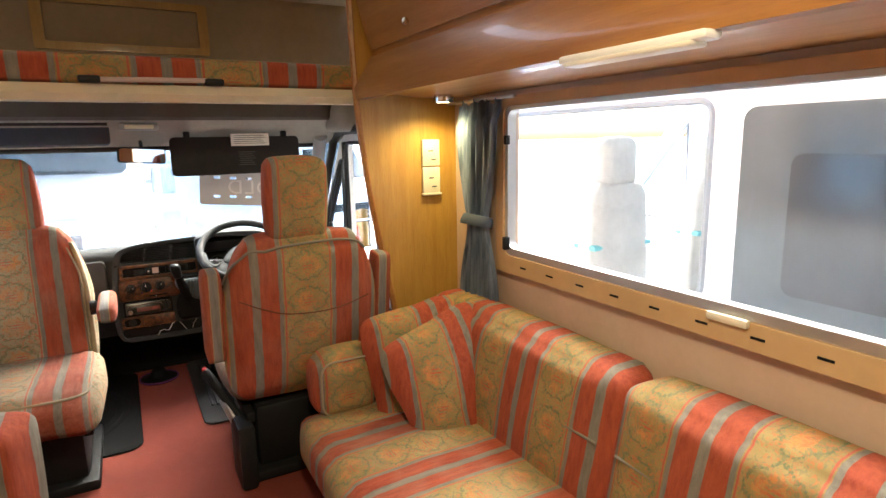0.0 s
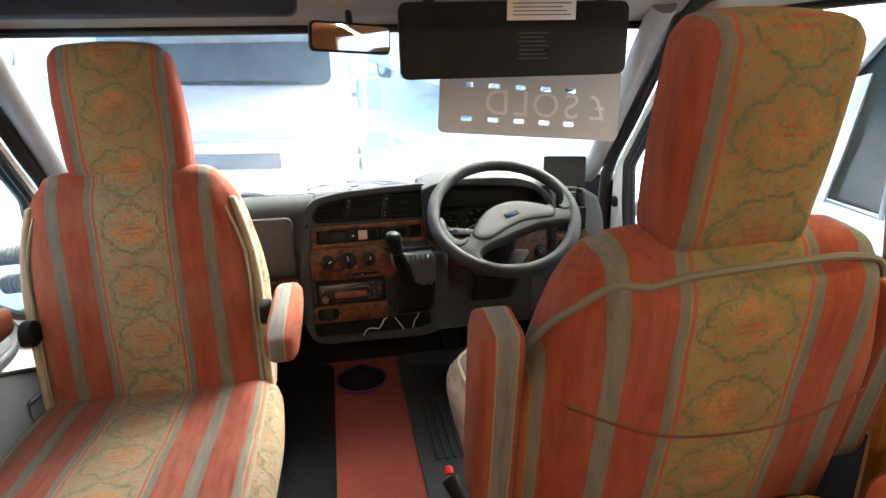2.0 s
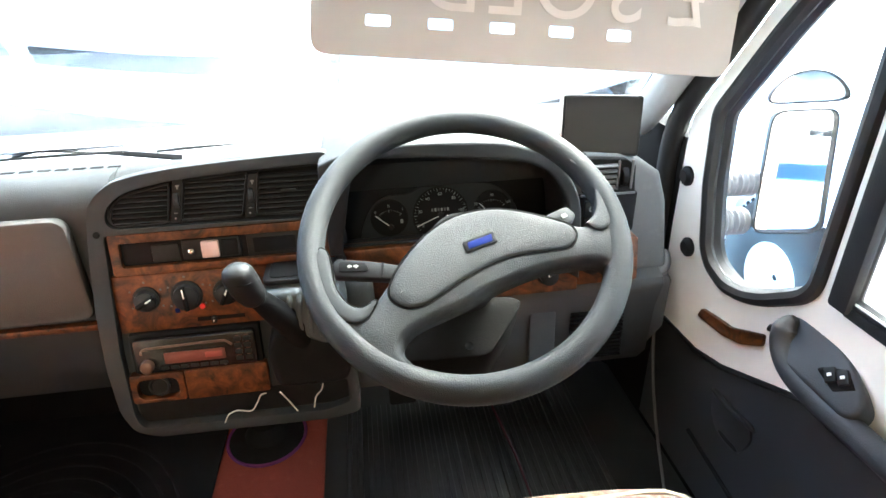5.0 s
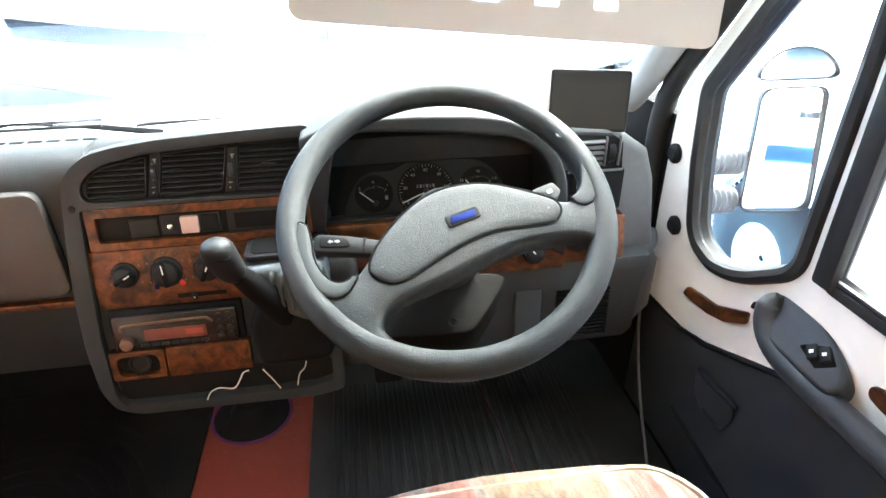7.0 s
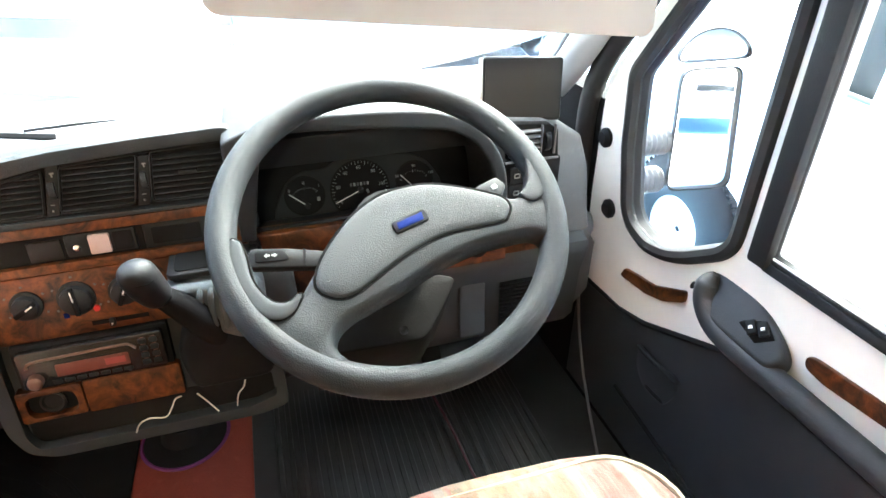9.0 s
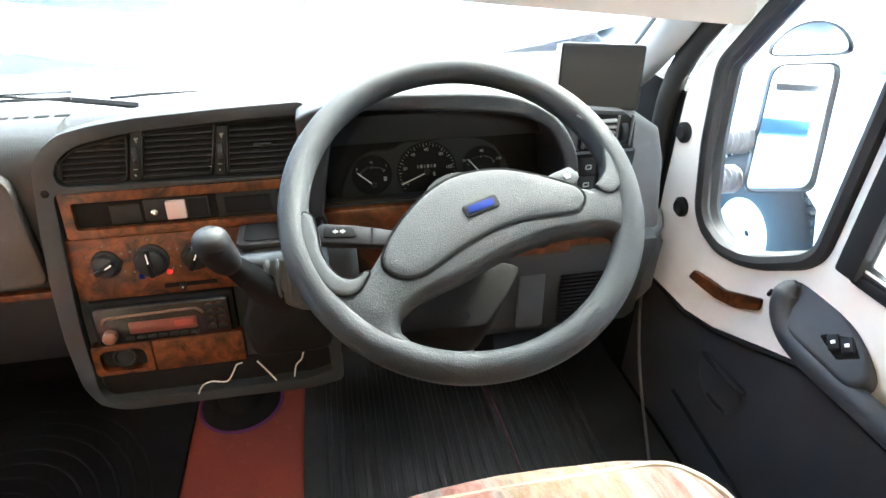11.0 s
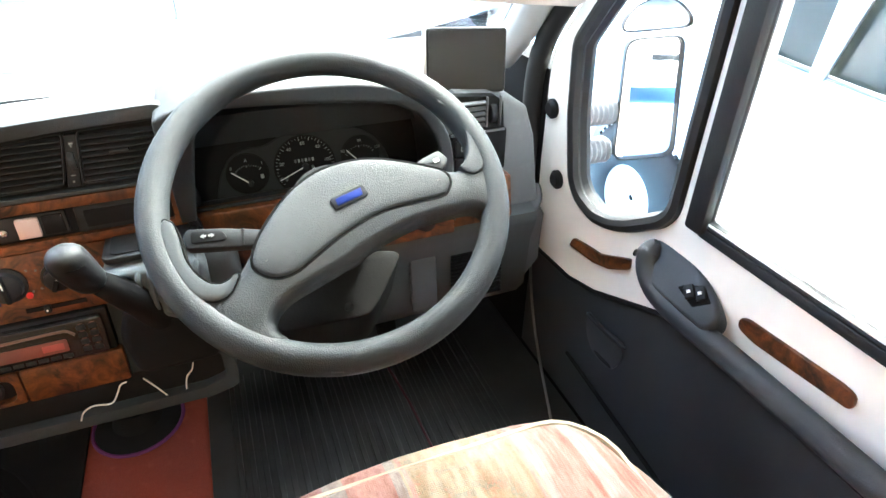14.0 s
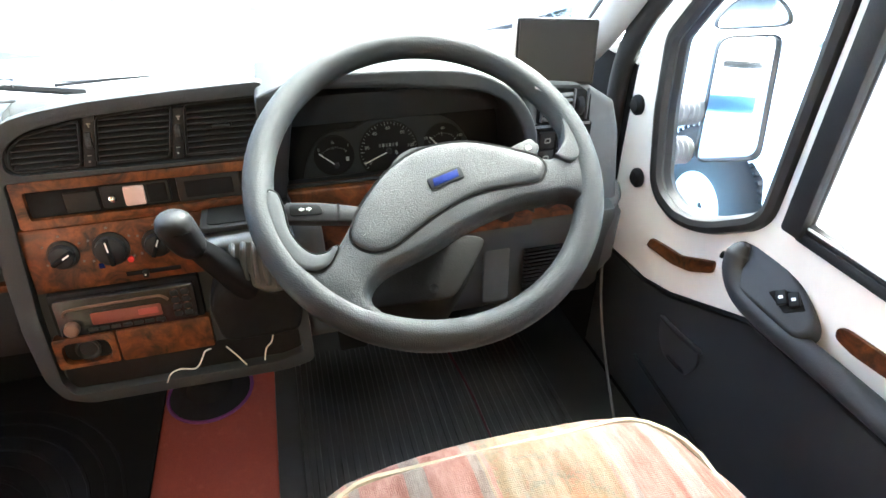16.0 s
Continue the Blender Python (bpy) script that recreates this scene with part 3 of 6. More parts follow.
bar = part("grab_bar", tube([(-0.115, 2.118, 1.388), (0.0, 2.112, 1.39), (0.195, 2.118, 1.393)], 0.008, 10), M_PINKSW, bunk, "pale pink-white grab bar")
for x in (-0.135, 0.215):
    part("bar_end", box((x - 0.03, 2.105, 1.378), (x + 0.03, 2.142, 1.40), 0.007), M_BLACK, bar)
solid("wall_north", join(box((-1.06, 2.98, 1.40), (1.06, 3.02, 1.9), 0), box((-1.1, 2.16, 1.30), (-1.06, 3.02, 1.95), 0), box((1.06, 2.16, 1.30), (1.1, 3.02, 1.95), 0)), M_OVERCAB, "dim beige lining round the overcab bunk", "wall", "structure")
hatch = thing("hatch_frame", (0, 2.97, 1.6), "wooden framed hatch on the bunk's front wall", "hatch")
part("frame", plate(rounded(-0.33, 1.585, 0.33, 1.80, 0.01), [rounded(-0.29, 1.615, 0.29, 1.77, 0.01)], "xz", 2.955, 2.979), M_WOOD, hatch)
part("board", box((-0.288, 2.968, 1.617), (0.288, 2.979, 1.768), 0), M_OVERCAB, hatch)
# solid strip whose dark colour stands for the shade in the roof gap
lip = solid("trim", prism([(2.60, 1.395), (2.605, 1.30), (2.63, 1.288), (2.70, 1.31), (2.70, 1.42), (2.60, 1.42)], "yz", -0.92, 0.92, 0.0), M_GAPSHADE, "cab roof edge strip, coloured dark for the shade in its gap", "trim", "structure")
solid("headliner", join(prism([(2.63, 1.292), (2.66, 1.284), (2.78, 1.205), (2.86, 1.185), (2.90, 1.20), (2.80, 1.30), (2.66, 1.34)], "yz", -0.93, 0.93, 0.0), box((-1.06, 2.05, 1.30), (-0.90, 2.9, 1.36), 0.02), box((0.90, 2.06, 1.30), (1.06, 2.9, 1.36), 0.02)), M_HEAD, "grey felt headliner over the windscreen", "headliner", "structure")
solid("cab_pillar", cushion((0.76, 2.50, 1.235), (0.93, 2.80, 1.37), 0.05, 0.0, 8), M_HEAD, "rounded grey felt roof corner over the door", "pillar trim", "structure")
solid("cab_pillar", cushion((-0.93, 2.50, 1.235), (-0.76, 2.80, 1.37), 0.05, 0.0, 8), M_HEAD, "rounded grey felt roof corner over the door", "pillar trim", "structure")

dome = thing("dome_lamp", (0.0, 2.68, 1.25), "small interior lamp with a grey frame on the headliner", "lamp")
part("frame", box((-0.072, 2.655, 1.250), (0.068, 2.70, 1.279), 0.008), M_GREYDOOR, dome)
part("lens", box((-0.052, 2.650, 1.257), (0.05, 2.66, 1.272), 0.004), M_SWITCH, dome, "milky lens")
vis = thing("sun_visor", (0.36, 2.70, 1.07), "black driver's sun visor folded down with a white label", "visor")
part("flap", prism(rounded(0.102, 1.062, 0.635, 1.222, 0.02), "xz", 2.69, 2.708, 0.006), M_VISOR, vis)
lab = part("label", box((0.342, 2.6865, 1.182), (0.502, 2.6905, 1.234), 0.001), M_PAPER, vis, "white paper label")
for k in range(5):
    part("text_line", box((0.355, 2.6850, 1.192 + 0.008 * k), (0.49 - 0.01 * (k % 3), 2.6868, 1.194 + 0.008 * k), 0), M_INK, lab)
for k in range(7):
    part("print", box((0.37 + 0.004 * (k % 2), 2.6885, 1.10 + 0.009 * k), (0.44 - 0.006 * (k % 3), 2.6902, 1.1035 + 0.009 * k), 0), plain("faint_print", (0.07, 0.07, 0.065), 0.8), vis)
for x in (0.17, 0.57):
    part("clip", box((x - 0.012, 2.69, 1.215), (x + 0.012, 2.715, 1.245), 0.004), M_BLACK, vis)
vis2 = thing("sun_visor", (-0.4, 2.72, 1.2), "blue-grey passenger sun visor folded up against the headliner", "visor")
part("flap", turned(prism(rounded(-0.78, -0.045, -0.105, 0.045, 0.02), "xz", -0.009, 0.009, 0.005), pose(0, 2.685, 1.235, -28)), M_VISORBLUE, vis2)
for x in (-0.70, -0.20):
    part("clip", box((x - 0.012, 2.675, 1.27), (x + 0.012, 2.70, 1.29), 0.004), M_BLACK, vis2)
part("hinge_rod", tube([(-0.77, 2.668, 1.276), (-0.11, 2.668, 1.276)], 0.006, 8), M_VISOR, vis2)
rv = thing("rear_view_mirror", (0.0, 2.72, 1.12), "black-framed interior rear-view mirror hanging from the windscreen", "mirror")
part("housing", turned(prism(rounded(-0.088, -0.031, 0.088, 0.031, 0.012), "xz", 0.0, 0.022, 0.006), pose(0.0, 2.70, 1.152, 0, 4, 9)), M_BLACK, rv)
part("mirror_glass", turned(prism(rounded(-0.083, -0.026, 0.083, 0.026, 0.01), "xz", -0.002, 0.001), pose(0.0, 2.70, 1.152, 0, 4, 9)), M_MIRROR, rv)
part("stem", tube([(0.0, 2.715, 1.165), (0.0, 2.76, 1.205), (0, 2.80, 1.21)], 0.008, 8), M_BLACK, rv)

sign = thing("price_sign", (0.45, 2.87, 0.92), "translucent pale grey card reading SOLD, hung against the windscreen", "sign")
slots = [rounded(x - 0.014, z - 0.006, x + 0.014, z + 0.006, 0.002, 2) for z in (0.957, 1.044) for x in (0.287, 0.357, 0.427, 0.495, 0.563)]
TILT = Matrix.Translation((0.213, 2.87, 0.925)) @ pose(0, 0, 0, -12, 5, -5) @ Matrix.Translation((-0.213, -2.87, -0.918))
part("card", turned(plate(rounded(0.213, 0.918, 0.70, 1.12, 0.016), slots, "xz", 2.87, 2.8725), TILT), M_SIGN, sign)
for ch, x in (("£", 0.638), ("S", 0.567), ("O", 0.497), ("L", 0.431), ("D", 0.366)):
    text(ch, 0.092, TILT @ pose(x, 2.8675, 0.999, 90, 0, 0) @ Matrix.Diagonal((-1, 1, 1, 1)), plain("faded_letter", (0.74, 0.72, 0.70), 0.7), sign)

# ---- windscreen and doors ----
ws = thing("windscreen", (0, 3.2, 0.7), "wide raked windscreen with black rubber edges", "windscreen", kind="structure")
bm = bmesh.new()
vs = [bm.verts.new(p) for p in ((-0.93, 3.532, 0.640), (0.93, 3.532, 0.640), (0.78, 2.86, 1.195), (-0.78, 2.86, 1.195))]
bm.faces.new(vs)
bmesh.ops.solidify(bm, geom=bm.faces[:], thickness=0.005)
pane = part("pane", bm, M_GLASS, ws)
pane.visible_shadow = False
part("seal", tube(smooth_path([(-0.88, 3.40, 0.71), (-0.83, 3.12, 0.95), (-0.77, 2.86, 1.18)], 5) + smooth_path([(0.77, 2.86, 1.18), (0.83, 3.12, 0.95), (0.88, 3.40, 0.71)], 5), 0.012, 8), M_RUBBER, ws)


def fillet(pts, r, steps=4):
    """A closed line with each corner rounded over the length r."""
    out = []
    for i, p in enumerate(pts):
        b, a, c = (Vector(q) for q in (p, pts[i - 1], pts[(i + 1) % len(pts)]))
        u = b + (a - b).normalized() * min(r, (a - b).length * 0.45)
        w = b + (c - b).normalized() * min(r, (c - b).length * 0.45)
        for k in range(steps + 1):
            t = k / steps
            q = u * (1 - t) ** 2 + b * 2 * t * (1 - t) + w * t ** 2
            out.append((q.x, q.y))
    return out


def cab_door(s):
    """A cab door with its quarter light; s is the side."""
    right = s > 0
    d = thing("door_1" if right else "door_2", (s * 0.89, 2.6, 0.05), "white-trimmed cab door with black lower lining and two windows", "door", kind="structure")
    a, b = sorted((s * 0.872, s * 0.905))
    quarter = [(3.050, 0.528), (3.025, 0.501), (2.972, 0.488), (2.921, 0.499), (2.876, 0.521), (2.807, 0.569), (2.790, 0.594), (2.789, 0.625), (2.785, 1.085), (2.81, 1.10), (2.86, 1.05), (2.98, 0.912), (3.090, 0.768), (3.078, 0.641)]
    main = [(2.730, 0.607), (2.730, 1.16), (2.71, 1.185), (2.19, 1.185), (2.16, 1.16), (2.16, 0.605)]
    quarter, main = fillet(quarter, 0.016, 3), fillet(main, 0.012)
    part("upper_trim", plate([(3.16, 0.31), (3.175, 0.62), (3.165, 0.74), (2.90, 1.08), (2.82, 1.19), (2.74, 1.225), (2.08, 1.225), (2.08, 0.42), (2.75, 0.424), (2.829, 0.388), (2.932, 0.341), (3.014, 0.318)], [quarter, main], "yz", a, b), M_WHITEDOOR, d, "glossy white upper trim")
    part("lower_trim", plate([(3.30, 0.02), (3.30, 0.40), (3.16, 0.31), (3.014, 0.318), (2.932, 0.341), (2.829, 0.388), (2.75, 0.424), (2.08, 0.42), (2.08, 0.02)], [], "yz", a, b), M_DOORBLACK, d, "black lower lining")
    pocket = part("door_pull", prism(fillet([(2.935, 0.285), (2.83, 0.300), (2.815, 0.27), (2.84, 0.215), (2.90, 0.212), (2.93, 0.24)], 0.02, 3), "yz", *sorted((s * 0.868, s * 0.876)), 0.002), M_DOORBLACK, d)
    part("pull_lip", tube(smooth_path([(s * 0.868, 2.935, 0.288), (s * 0.862, 2.88, 0.295), (s * 0.868, 2.815, 0.298)], 5), [0.002] + [0.006] * 9 + [0.002], 8), M_BLACK, pocket)
    part("pull_lip", tube(smooth_path([(s * 0.870, 2.895, 0.222), (s * 0.866, 2.868, 0.226), (s * 0.870, 2.84, 0.226)], 5), [0.002] + [0.004] * 9 + [0.002], 8), M_BLACK, pocket)
    part("crease", tube([(s * 0.872, 2.98, 0.14), (s * 0.87, 2.6, 0.10), (s * 0.872, 2.1, 0.09)], 0.006, 6), M_BLACK, d)
    part("parting_edge", tube([(s * 0.872, y, z) for y, z in ((3.16, 0.31), (3.014, 0.318), (2.932, 0.341), (2.829, 0.388), (2.75, 0.424), (2.5, 0.426), (2.08, 0.42))], 0.006, 6), M_BLACK, d)
    x = s * 0.874
    part("quarter_seal", tube([(x, y, z) for y, z in quarter], 0.0135, 8, True), M_RUBBER, d, "black rubber seal")
    part("outer_seal", tube([(s * 0.892, y, z) for y, z in quarter], 0.0150, 8, True), M_RUBBER, d)
    part("window_seal", tube([(x, y, z) for y, z in main], 0.009, 8, True), M_RUBBER, d, "black rubber seal")
    part("run_channel", box((min(s * 0.857, s * 0.876), 2.722, 0.592), (max(s * 0.857, s * 0.876), 2.756, 1.19), 0.006), M_RUBBER, d, "black window channel")
    part("waist_strip", box((min(s * 0.864, s * 0.876), 2.16, 0.586), (max(s * 0.864, s * 0.876), 2.735, 0.603), 0.005), M_RUBBER, d)
    part("waist_bead", box((min(s * 0.866, s * 0.878), 2.16, 0.6075), (max(s * 0.866, s * 0.878), 2.722, 0.613), 0.002), M_WHITEDOOR, d)
    for loop in (quarter, main):
        p = part("pane", prism(loop, "yz", s * 0.877, s * 0.880), M_GLASS, d)
        p.visible_shadow = False
    # armrest with the window switches
    pts = smooth_path([(s * 0.846, 2.08, 0.474), (s * 0.844, 2.35, 0.475), (s * 0.842, 2.60, 0.475), (s * 0.840, 2.70, 0.474), (s * 0.841, 2.755, 0.479), (s * 0.846, 2.788, 0.497), (s * 0.853, 2.800, 0.522), (s * 0.860, 2.797, 0.540)], 5)
    n = len(pts)
    arm = part("armrest", tube(pts, [0.0180 if k < n - 6 else 0.0180 - 0.0024 * (k - n + 6) for k in range(n)], 16), M_DOORBLACK, d, "black padded armrest")
    part("end_hole", lathe([(0.006, 0.0), (0.006, 0.003), (0.004, 0.0)], pose(s * 0.842, 2.815, 0.512, -90, 0, s * 20), 12), M_MATT, arm)
    # the pod lies on a slope that rises from the armrest to the door
    PM = Matrix(((0, s * 0.69, -s * 0.72, s * 0.838), (1, 0, 0, 2.7), (0, 0.72, 0.69, 0.497), (0, 0, 0, 1)))
    edge = fillet([(0.110, 0.035), (0.113, 0.048), (0.101, 0.056), (0.07, 0.061), (0.032, 0.059), (-0.002, 0.049), (-0.030, 0.037), (-0.050, 0.024), (-0.060, 0.006), (-0.050, -0.012), (0.07, -0.012), (0.098, 0.015)], 0.012, 3)
    pod = part("switch_pod", turned(prism(edge, "xy", -0.035, 0.004, 0.008, 4), PM), M_DOORBLACK, arm, "glossy black switch pod")
    part("switch_base", turned(prism(fillet([(0.022, 0.014), (0.018, 0.021), (-0.007, 0.039), (-0.033, 0.025), (-0.016, 0.005)], 0.002, 2), "xy", 0.002, 0.0055, 0.001), PM), M_MATT, arm)
    for y, v in ((0.002, 0.019), (-0.0125, 0.027)):
        sw = part("switch", turned(box((-0.011, -0.007, 0.0), (0.011, 0.007, 0.006), 0.002), PM @ pose(y, v, 0.004, 0, 0, 38)), M_BLACK, arm)
        part("mark", turned(box((-0.003, -0.0026, 0.0058), (0.0015, 0.0026, 0.0068), 0), PM @ pose(y, v, 0.004, 0, 0, 38)), M_WHITE, arm)
    xi = sorted((s * 0.866, s * 0.874))
    part("inlay", prism(fillet([(3.025, 0.393), (3.016, 0.415), (2.973, 0.424), (2.929, 0.431), (2.852, 0.470), (2.850, 0.448), (2.899, 0.417), (2.945, 0.402)], 0.006, 2), "yz", *xi, 0.002), M_BURL, d, "burl walnut inlay")
    part("inlay", prism(fillet([(2.631, 0.517), (2.620, 0.523), (2.484, 0.534), (2.468, 0.531), (2.466, 0.511), (2.599, 0.498), (2.628, 0.502)], 0.008, 3), "yz", *xi, 0.002), M_BURL, d, "burl walnut inlay")
    return d


cab_door(1)
cab_door(-1)
for s in (1, -1):
    solid("door_sill", box((min(s * 0.80, s * 0.91), 2.10, 0.0), (max(s * 0.80, s * 0.91), 3.40, 0.006), 0.002), M_MATT, "black door sill strip", "sill", "structure")
    p = thing("a_pillar", (s * 0.87, 3.1, 0.5), "front pillar with grey trim and a thick black door seal", "pillar", kind="structure")
    part("trim", tube(smooth_path([(s * 0.835, 3.30, 0.70), (s * 0.82, 3.18, 0.80), (s * 0.80, 3.02, 0.97), (s * 0.775, 2.86, 1.13), (s * 0.76, 2.76, 1.22)], 5), 0.032, 10), M_GREYDOOR, p)
    part("door_seal", tube(smooth_path([(s * 0.862, 3.19, 0.30), (s * 0.862, 3.205, 0.56), (s * 0.86, 3.19, 0.73), (s * 0.855, 3.06, 0.90), (s * 0.845, 2.90, 1.09), (s * 0.84, 2.78, 1.215), (s * 0.845, 2.6, 1.245), (s * 0.86, 2.10, 1.245)], 5), 0.021, 10), M_RUBBER, p)
    for y, z in ((3.145, 0.632), (3.10, 0.502)):
        part("stop", lathe([(0.019, 0.0), (0.019, 0.008), (0.012, 0.014)], pose(s * 0.874, y, z, 0, -90 * s, 0), 18), M_BLACK, p)
    solid("cab_side", join(box((min(s * 0.87, s * 0.93), 3.17, -0.02), (max(s * 0.87, s * 0.93), 3.46, 0.70), 0.0), box((min(s * 0.905, s * 0.94), 2.06, 0.0), (max(s * 0.905, s * 0.94), 3.2, 0.42), 0), box((min(s * 0.905, s * 1.1), 2.06, 0.0), (max(s * 0.905, s * 1.1), 2.09, 1.3), 0), box((min(s * 0.905, s * 0.95), 2.06, 1.2), (max(s * 0.905, s * 0.95), 2.8, 1.36), 0)), M_MATT, "dark body side round the cab door", "wall", "structure")
    solid("body_flank", join(box((min(s * 0.955, s * 1.125), 2.093, -0.35), (max(s * 0.955, s * 1.125), 2.103, 1.9), 0.003), box((min(s * 1.113, s * 1.125), -1.6, -0.35), (max(s * 1.113, s * 1.125), 2.092, 0.75), 0.003)), M_CARWHITE, "white painted outer flank of the van", "wall", "structure")


M_MIRRORCASE = plain("mirror_case_grey", (0.035, 0.037, 0.040), 0.5, vary=0.15)
M_ARMRIB = plain("grey_ribbed_rubber", (0.16, 0.165, 0.17), 0.6, vary=0.15)


def door_mirror(s):
    m = thing("door_mirror", (s * 1.08, 3.14, 0.5), "twin-glass door mirror with a black housing and ribbed arms", "mirror")
    R = pose(s * 1.12, 3.165, 0.608, -6, -s * 4, -s * 18)
    face = fillet([(-0.070, -0.126), (0.066, -0.126), (0.062, 0.130), (-0.058, 0.130)], 0.025)
    inner = [(x * 0.955, z * 0.972) for x, z in face]
    side = lambda pts: [(s * x, z) for x, z in pts]
    part("housing", turned(join(plate(side(face), [side(inner)], "xz", 0.0, 0.014), prism(side(inner), "xz", 0.014, 0.026, 0.011)), R), M_MIRRORCASE, m)
    part("mirror_glass", turned(prism(side(inner), "xz", 0.010, 0.014), R), M_MIRROR, m)
    dome = fillet([(-0.070, 0.142), (0.074, 0.142), (0.072, 0.165), (0.042, 0.196), (0.0, 0.207), (-0.041, 0.196), (-0.068, 0.165)], 0.025)
    inner = [(x * 0.955, 0.170 + (z - 0.170) * 0.91) for x, z in dome]
    part("upper_housing", turned(join(plate(side(dome), [side(inner)], "xz", -0.002, 0.012), prism(side(inner), "xz", 0.012, 0.028, 0.012)), R), M_MIRRORCASE, m)
    part("upper_glass", turned(prism(side(inner), "xz", 0.006, 0.010), R), M_MIRROR, m)
    for z in (0.585, 0.495):
        n = 24
        pts = [(s * (0.915 + 0.15 * k / n), 3.215, z - 0.005 * k / n) for k in range(n + 1)]
        part("arm", tube(pts, [0.027 + 0.004 * (k % 2) for k in range(n + 1)], 14), M_ARMRIB, m, "ribbed grey arm")
    return m


door_mirror(1)
door_mirror(-1)

# ---- seats ----


def shaped(top, wide):
    """Narrows a backrest towards its top."""
    def f(p):
        t = max(0.0, min(1.0, (p.z - 0.40) / 0.45))
        k = 1.0 - top * max(0, t - 0.45) ** 2 * 3.0
        return Vector((p.x * k * wide, p.y, p.z))
    return f


def cab_seat(name, label, arms_up, back_top, pale):
    """A swivel cab seat with its front towards -y, built at the origin."""
    t = thing(name, (0, 0, 0), label, "seat", "cab seats")
    lean = pose(0, 0.02, 0.36, 0) @ pose(0, 0, 0, -9 if back_top else -6) @ pose(0, 0, -0.36)
    back = part("backrest", turned(cushion((-0.255, -0.06, 0.31), (0.255, 0.07 if back_top else 0.045, 0.885), 0.05, 0.022, 14, 0.004, shaped(0.2, 1.0 if back_top else 0.93)), lean), M_SEAT if back_top else M_SEATBLEACHED, t)
    half = lambda z: 0.222 if z < 0.68 else 0.222 - 0.062 * ((z - 0.68) / 0.19) ** 1.5
    right_ = [(half(z), -0.056, z) for z in [0.36 + 0.05 * i for i in range(10)]]
    edge = [(0.19, -0.056, 0.327)] + right_ + [(0.135, -0.056, 0.865), (-0.135, -0.056, 0.865)] + [(-x, y, z) for x, y, z in right_[::-1]] + [(-0.19, -0.056, 0.327)]
    for line in (edge[:11], edge[-11:]):
        part("piping", turned(tube(line, 0.004, 6), lean), M_PIPING, back, "beige piping")
    for sd in () if back_top else (-1, 1):
        side = cushion((sd * 0.254 - 0.012, -0.050, 0.36), (sd * 0.254 + 0.012, 0.032, 0.83), 0.011, 0.0, 8, 0.0, shaped(0.2, 0.93))
        part("side_cloth", turned(side, lean), M_SIDECLOTH, back, "cream side cloth")
    head = part("headrest", turned(cushion((-0.115, -0.045, 0.88), (0.115, 0.05, 1.15), 0.03, 0.008, 10, 0.002, lambda p: Vector((p.x * 0.87 + 0.014, p.y, p.z)) if back_top else Vector((p.x * (1.06 - 0.3 * (p.z - 0.88)) - 0.045 * (p.z - 0.88), p.y, p.z))), lean), M_SEAT, t)
    # the driver's cushion is worn rounder at its door side
    tuck = lambda x: 0.15 if pale and x < 0 else 0.02
    part("seat", cushion((-0.255, -0.55, 0.265), (0.255, 0.02, 0.405), 0.055, 0.018, 14, 0.003, lambda p: Vector((p.x * (1.0 - tuck(p.x) * max(0.0, (-p.y - 0.32) / 0.24) ** 2), p.y, p.z + 0.02 * max(0, (-p.y - 0.2) / 0.3) - 0.030 * max(0.0, (-p.y - 0.40) / 0.16) * max(0.0, abs(p.x) / 0.25) ** 3))), M_SEATDIMMED if pale else M_SEATTOP, t)
    sp = [(x, y, 0.402 + 0.02 * max(0, (-y - 0.2) / 0.3) - 0.012) for x, y in [(x * (1.0 - tuck(x) * max(0.0, (-y - 0.32) / 0.24) ** 2), y) for x, y in rounded(-0.236, -0.53, 0.236, 0.0, 0.07)]]
    part("piping", tube(sp, 0.0045, 6, True), M_PIPING, t, "cream piping")
    part("pedestal", join(box((-0.19, -0.34, 0.03), (0.19, 0.06, 0.27), 0.02), box((-0.22, -0.38, 0.0), (0.22, 0.10, 0.04), 0.01)), M_BLACK, t, "black steel pedestal")
    part("slide_rail", box((-0.225, -0.42, 0.225), (-0.195, 0.08, 0.262), 0.005), M_BLACK, t)
    part("slide_rail", box((0.195, -0.42, 0.225), (0.225, 0.08, 0.262), 0.005), M_BLACK, t)
    for s in (-1, 1):
        if arms_up:
            a = cushion((s * 0.30 - 0.031, -0.04, 0.47), (s * 0.30 + 0.031, 0.04, 0.79), 0.013, 0.002, 8)
            a = turned(a, lean)
        else:
            a = cushion((s * 0.302 - 0.030, -0.275, 0.565), (s * 0.302 + 0.030, 0.02, 0.628), 0.020, 0.003, 8)
        arm = part("armrest", a, M_ARM, t)
        part("hinge", lathe([(0.028, 0), (0.028, 0.02), (0.02, 0.026)], pose(s * 0.262, 0.03, 0.53, 0, 90, 0) if arms_up else pose(s * 0.24, -0.03, 0.575, 0, 90, 0), 16), M_BLACK, arm)
    if back_top:
        part("back_seam", turned(tube(smooth_path([(-0.225, 0.078, 0.66), (-0.12, 0.091, 0.635), (-0.02, 0.0945, 0.63), (0.08, 0.093, 0.64), (0.15, 0.088, 0.665), (0.225, 0.076, 0.70)], 5), 0.002, 6), lean), M_SEAM, back, "slack stitched seam")
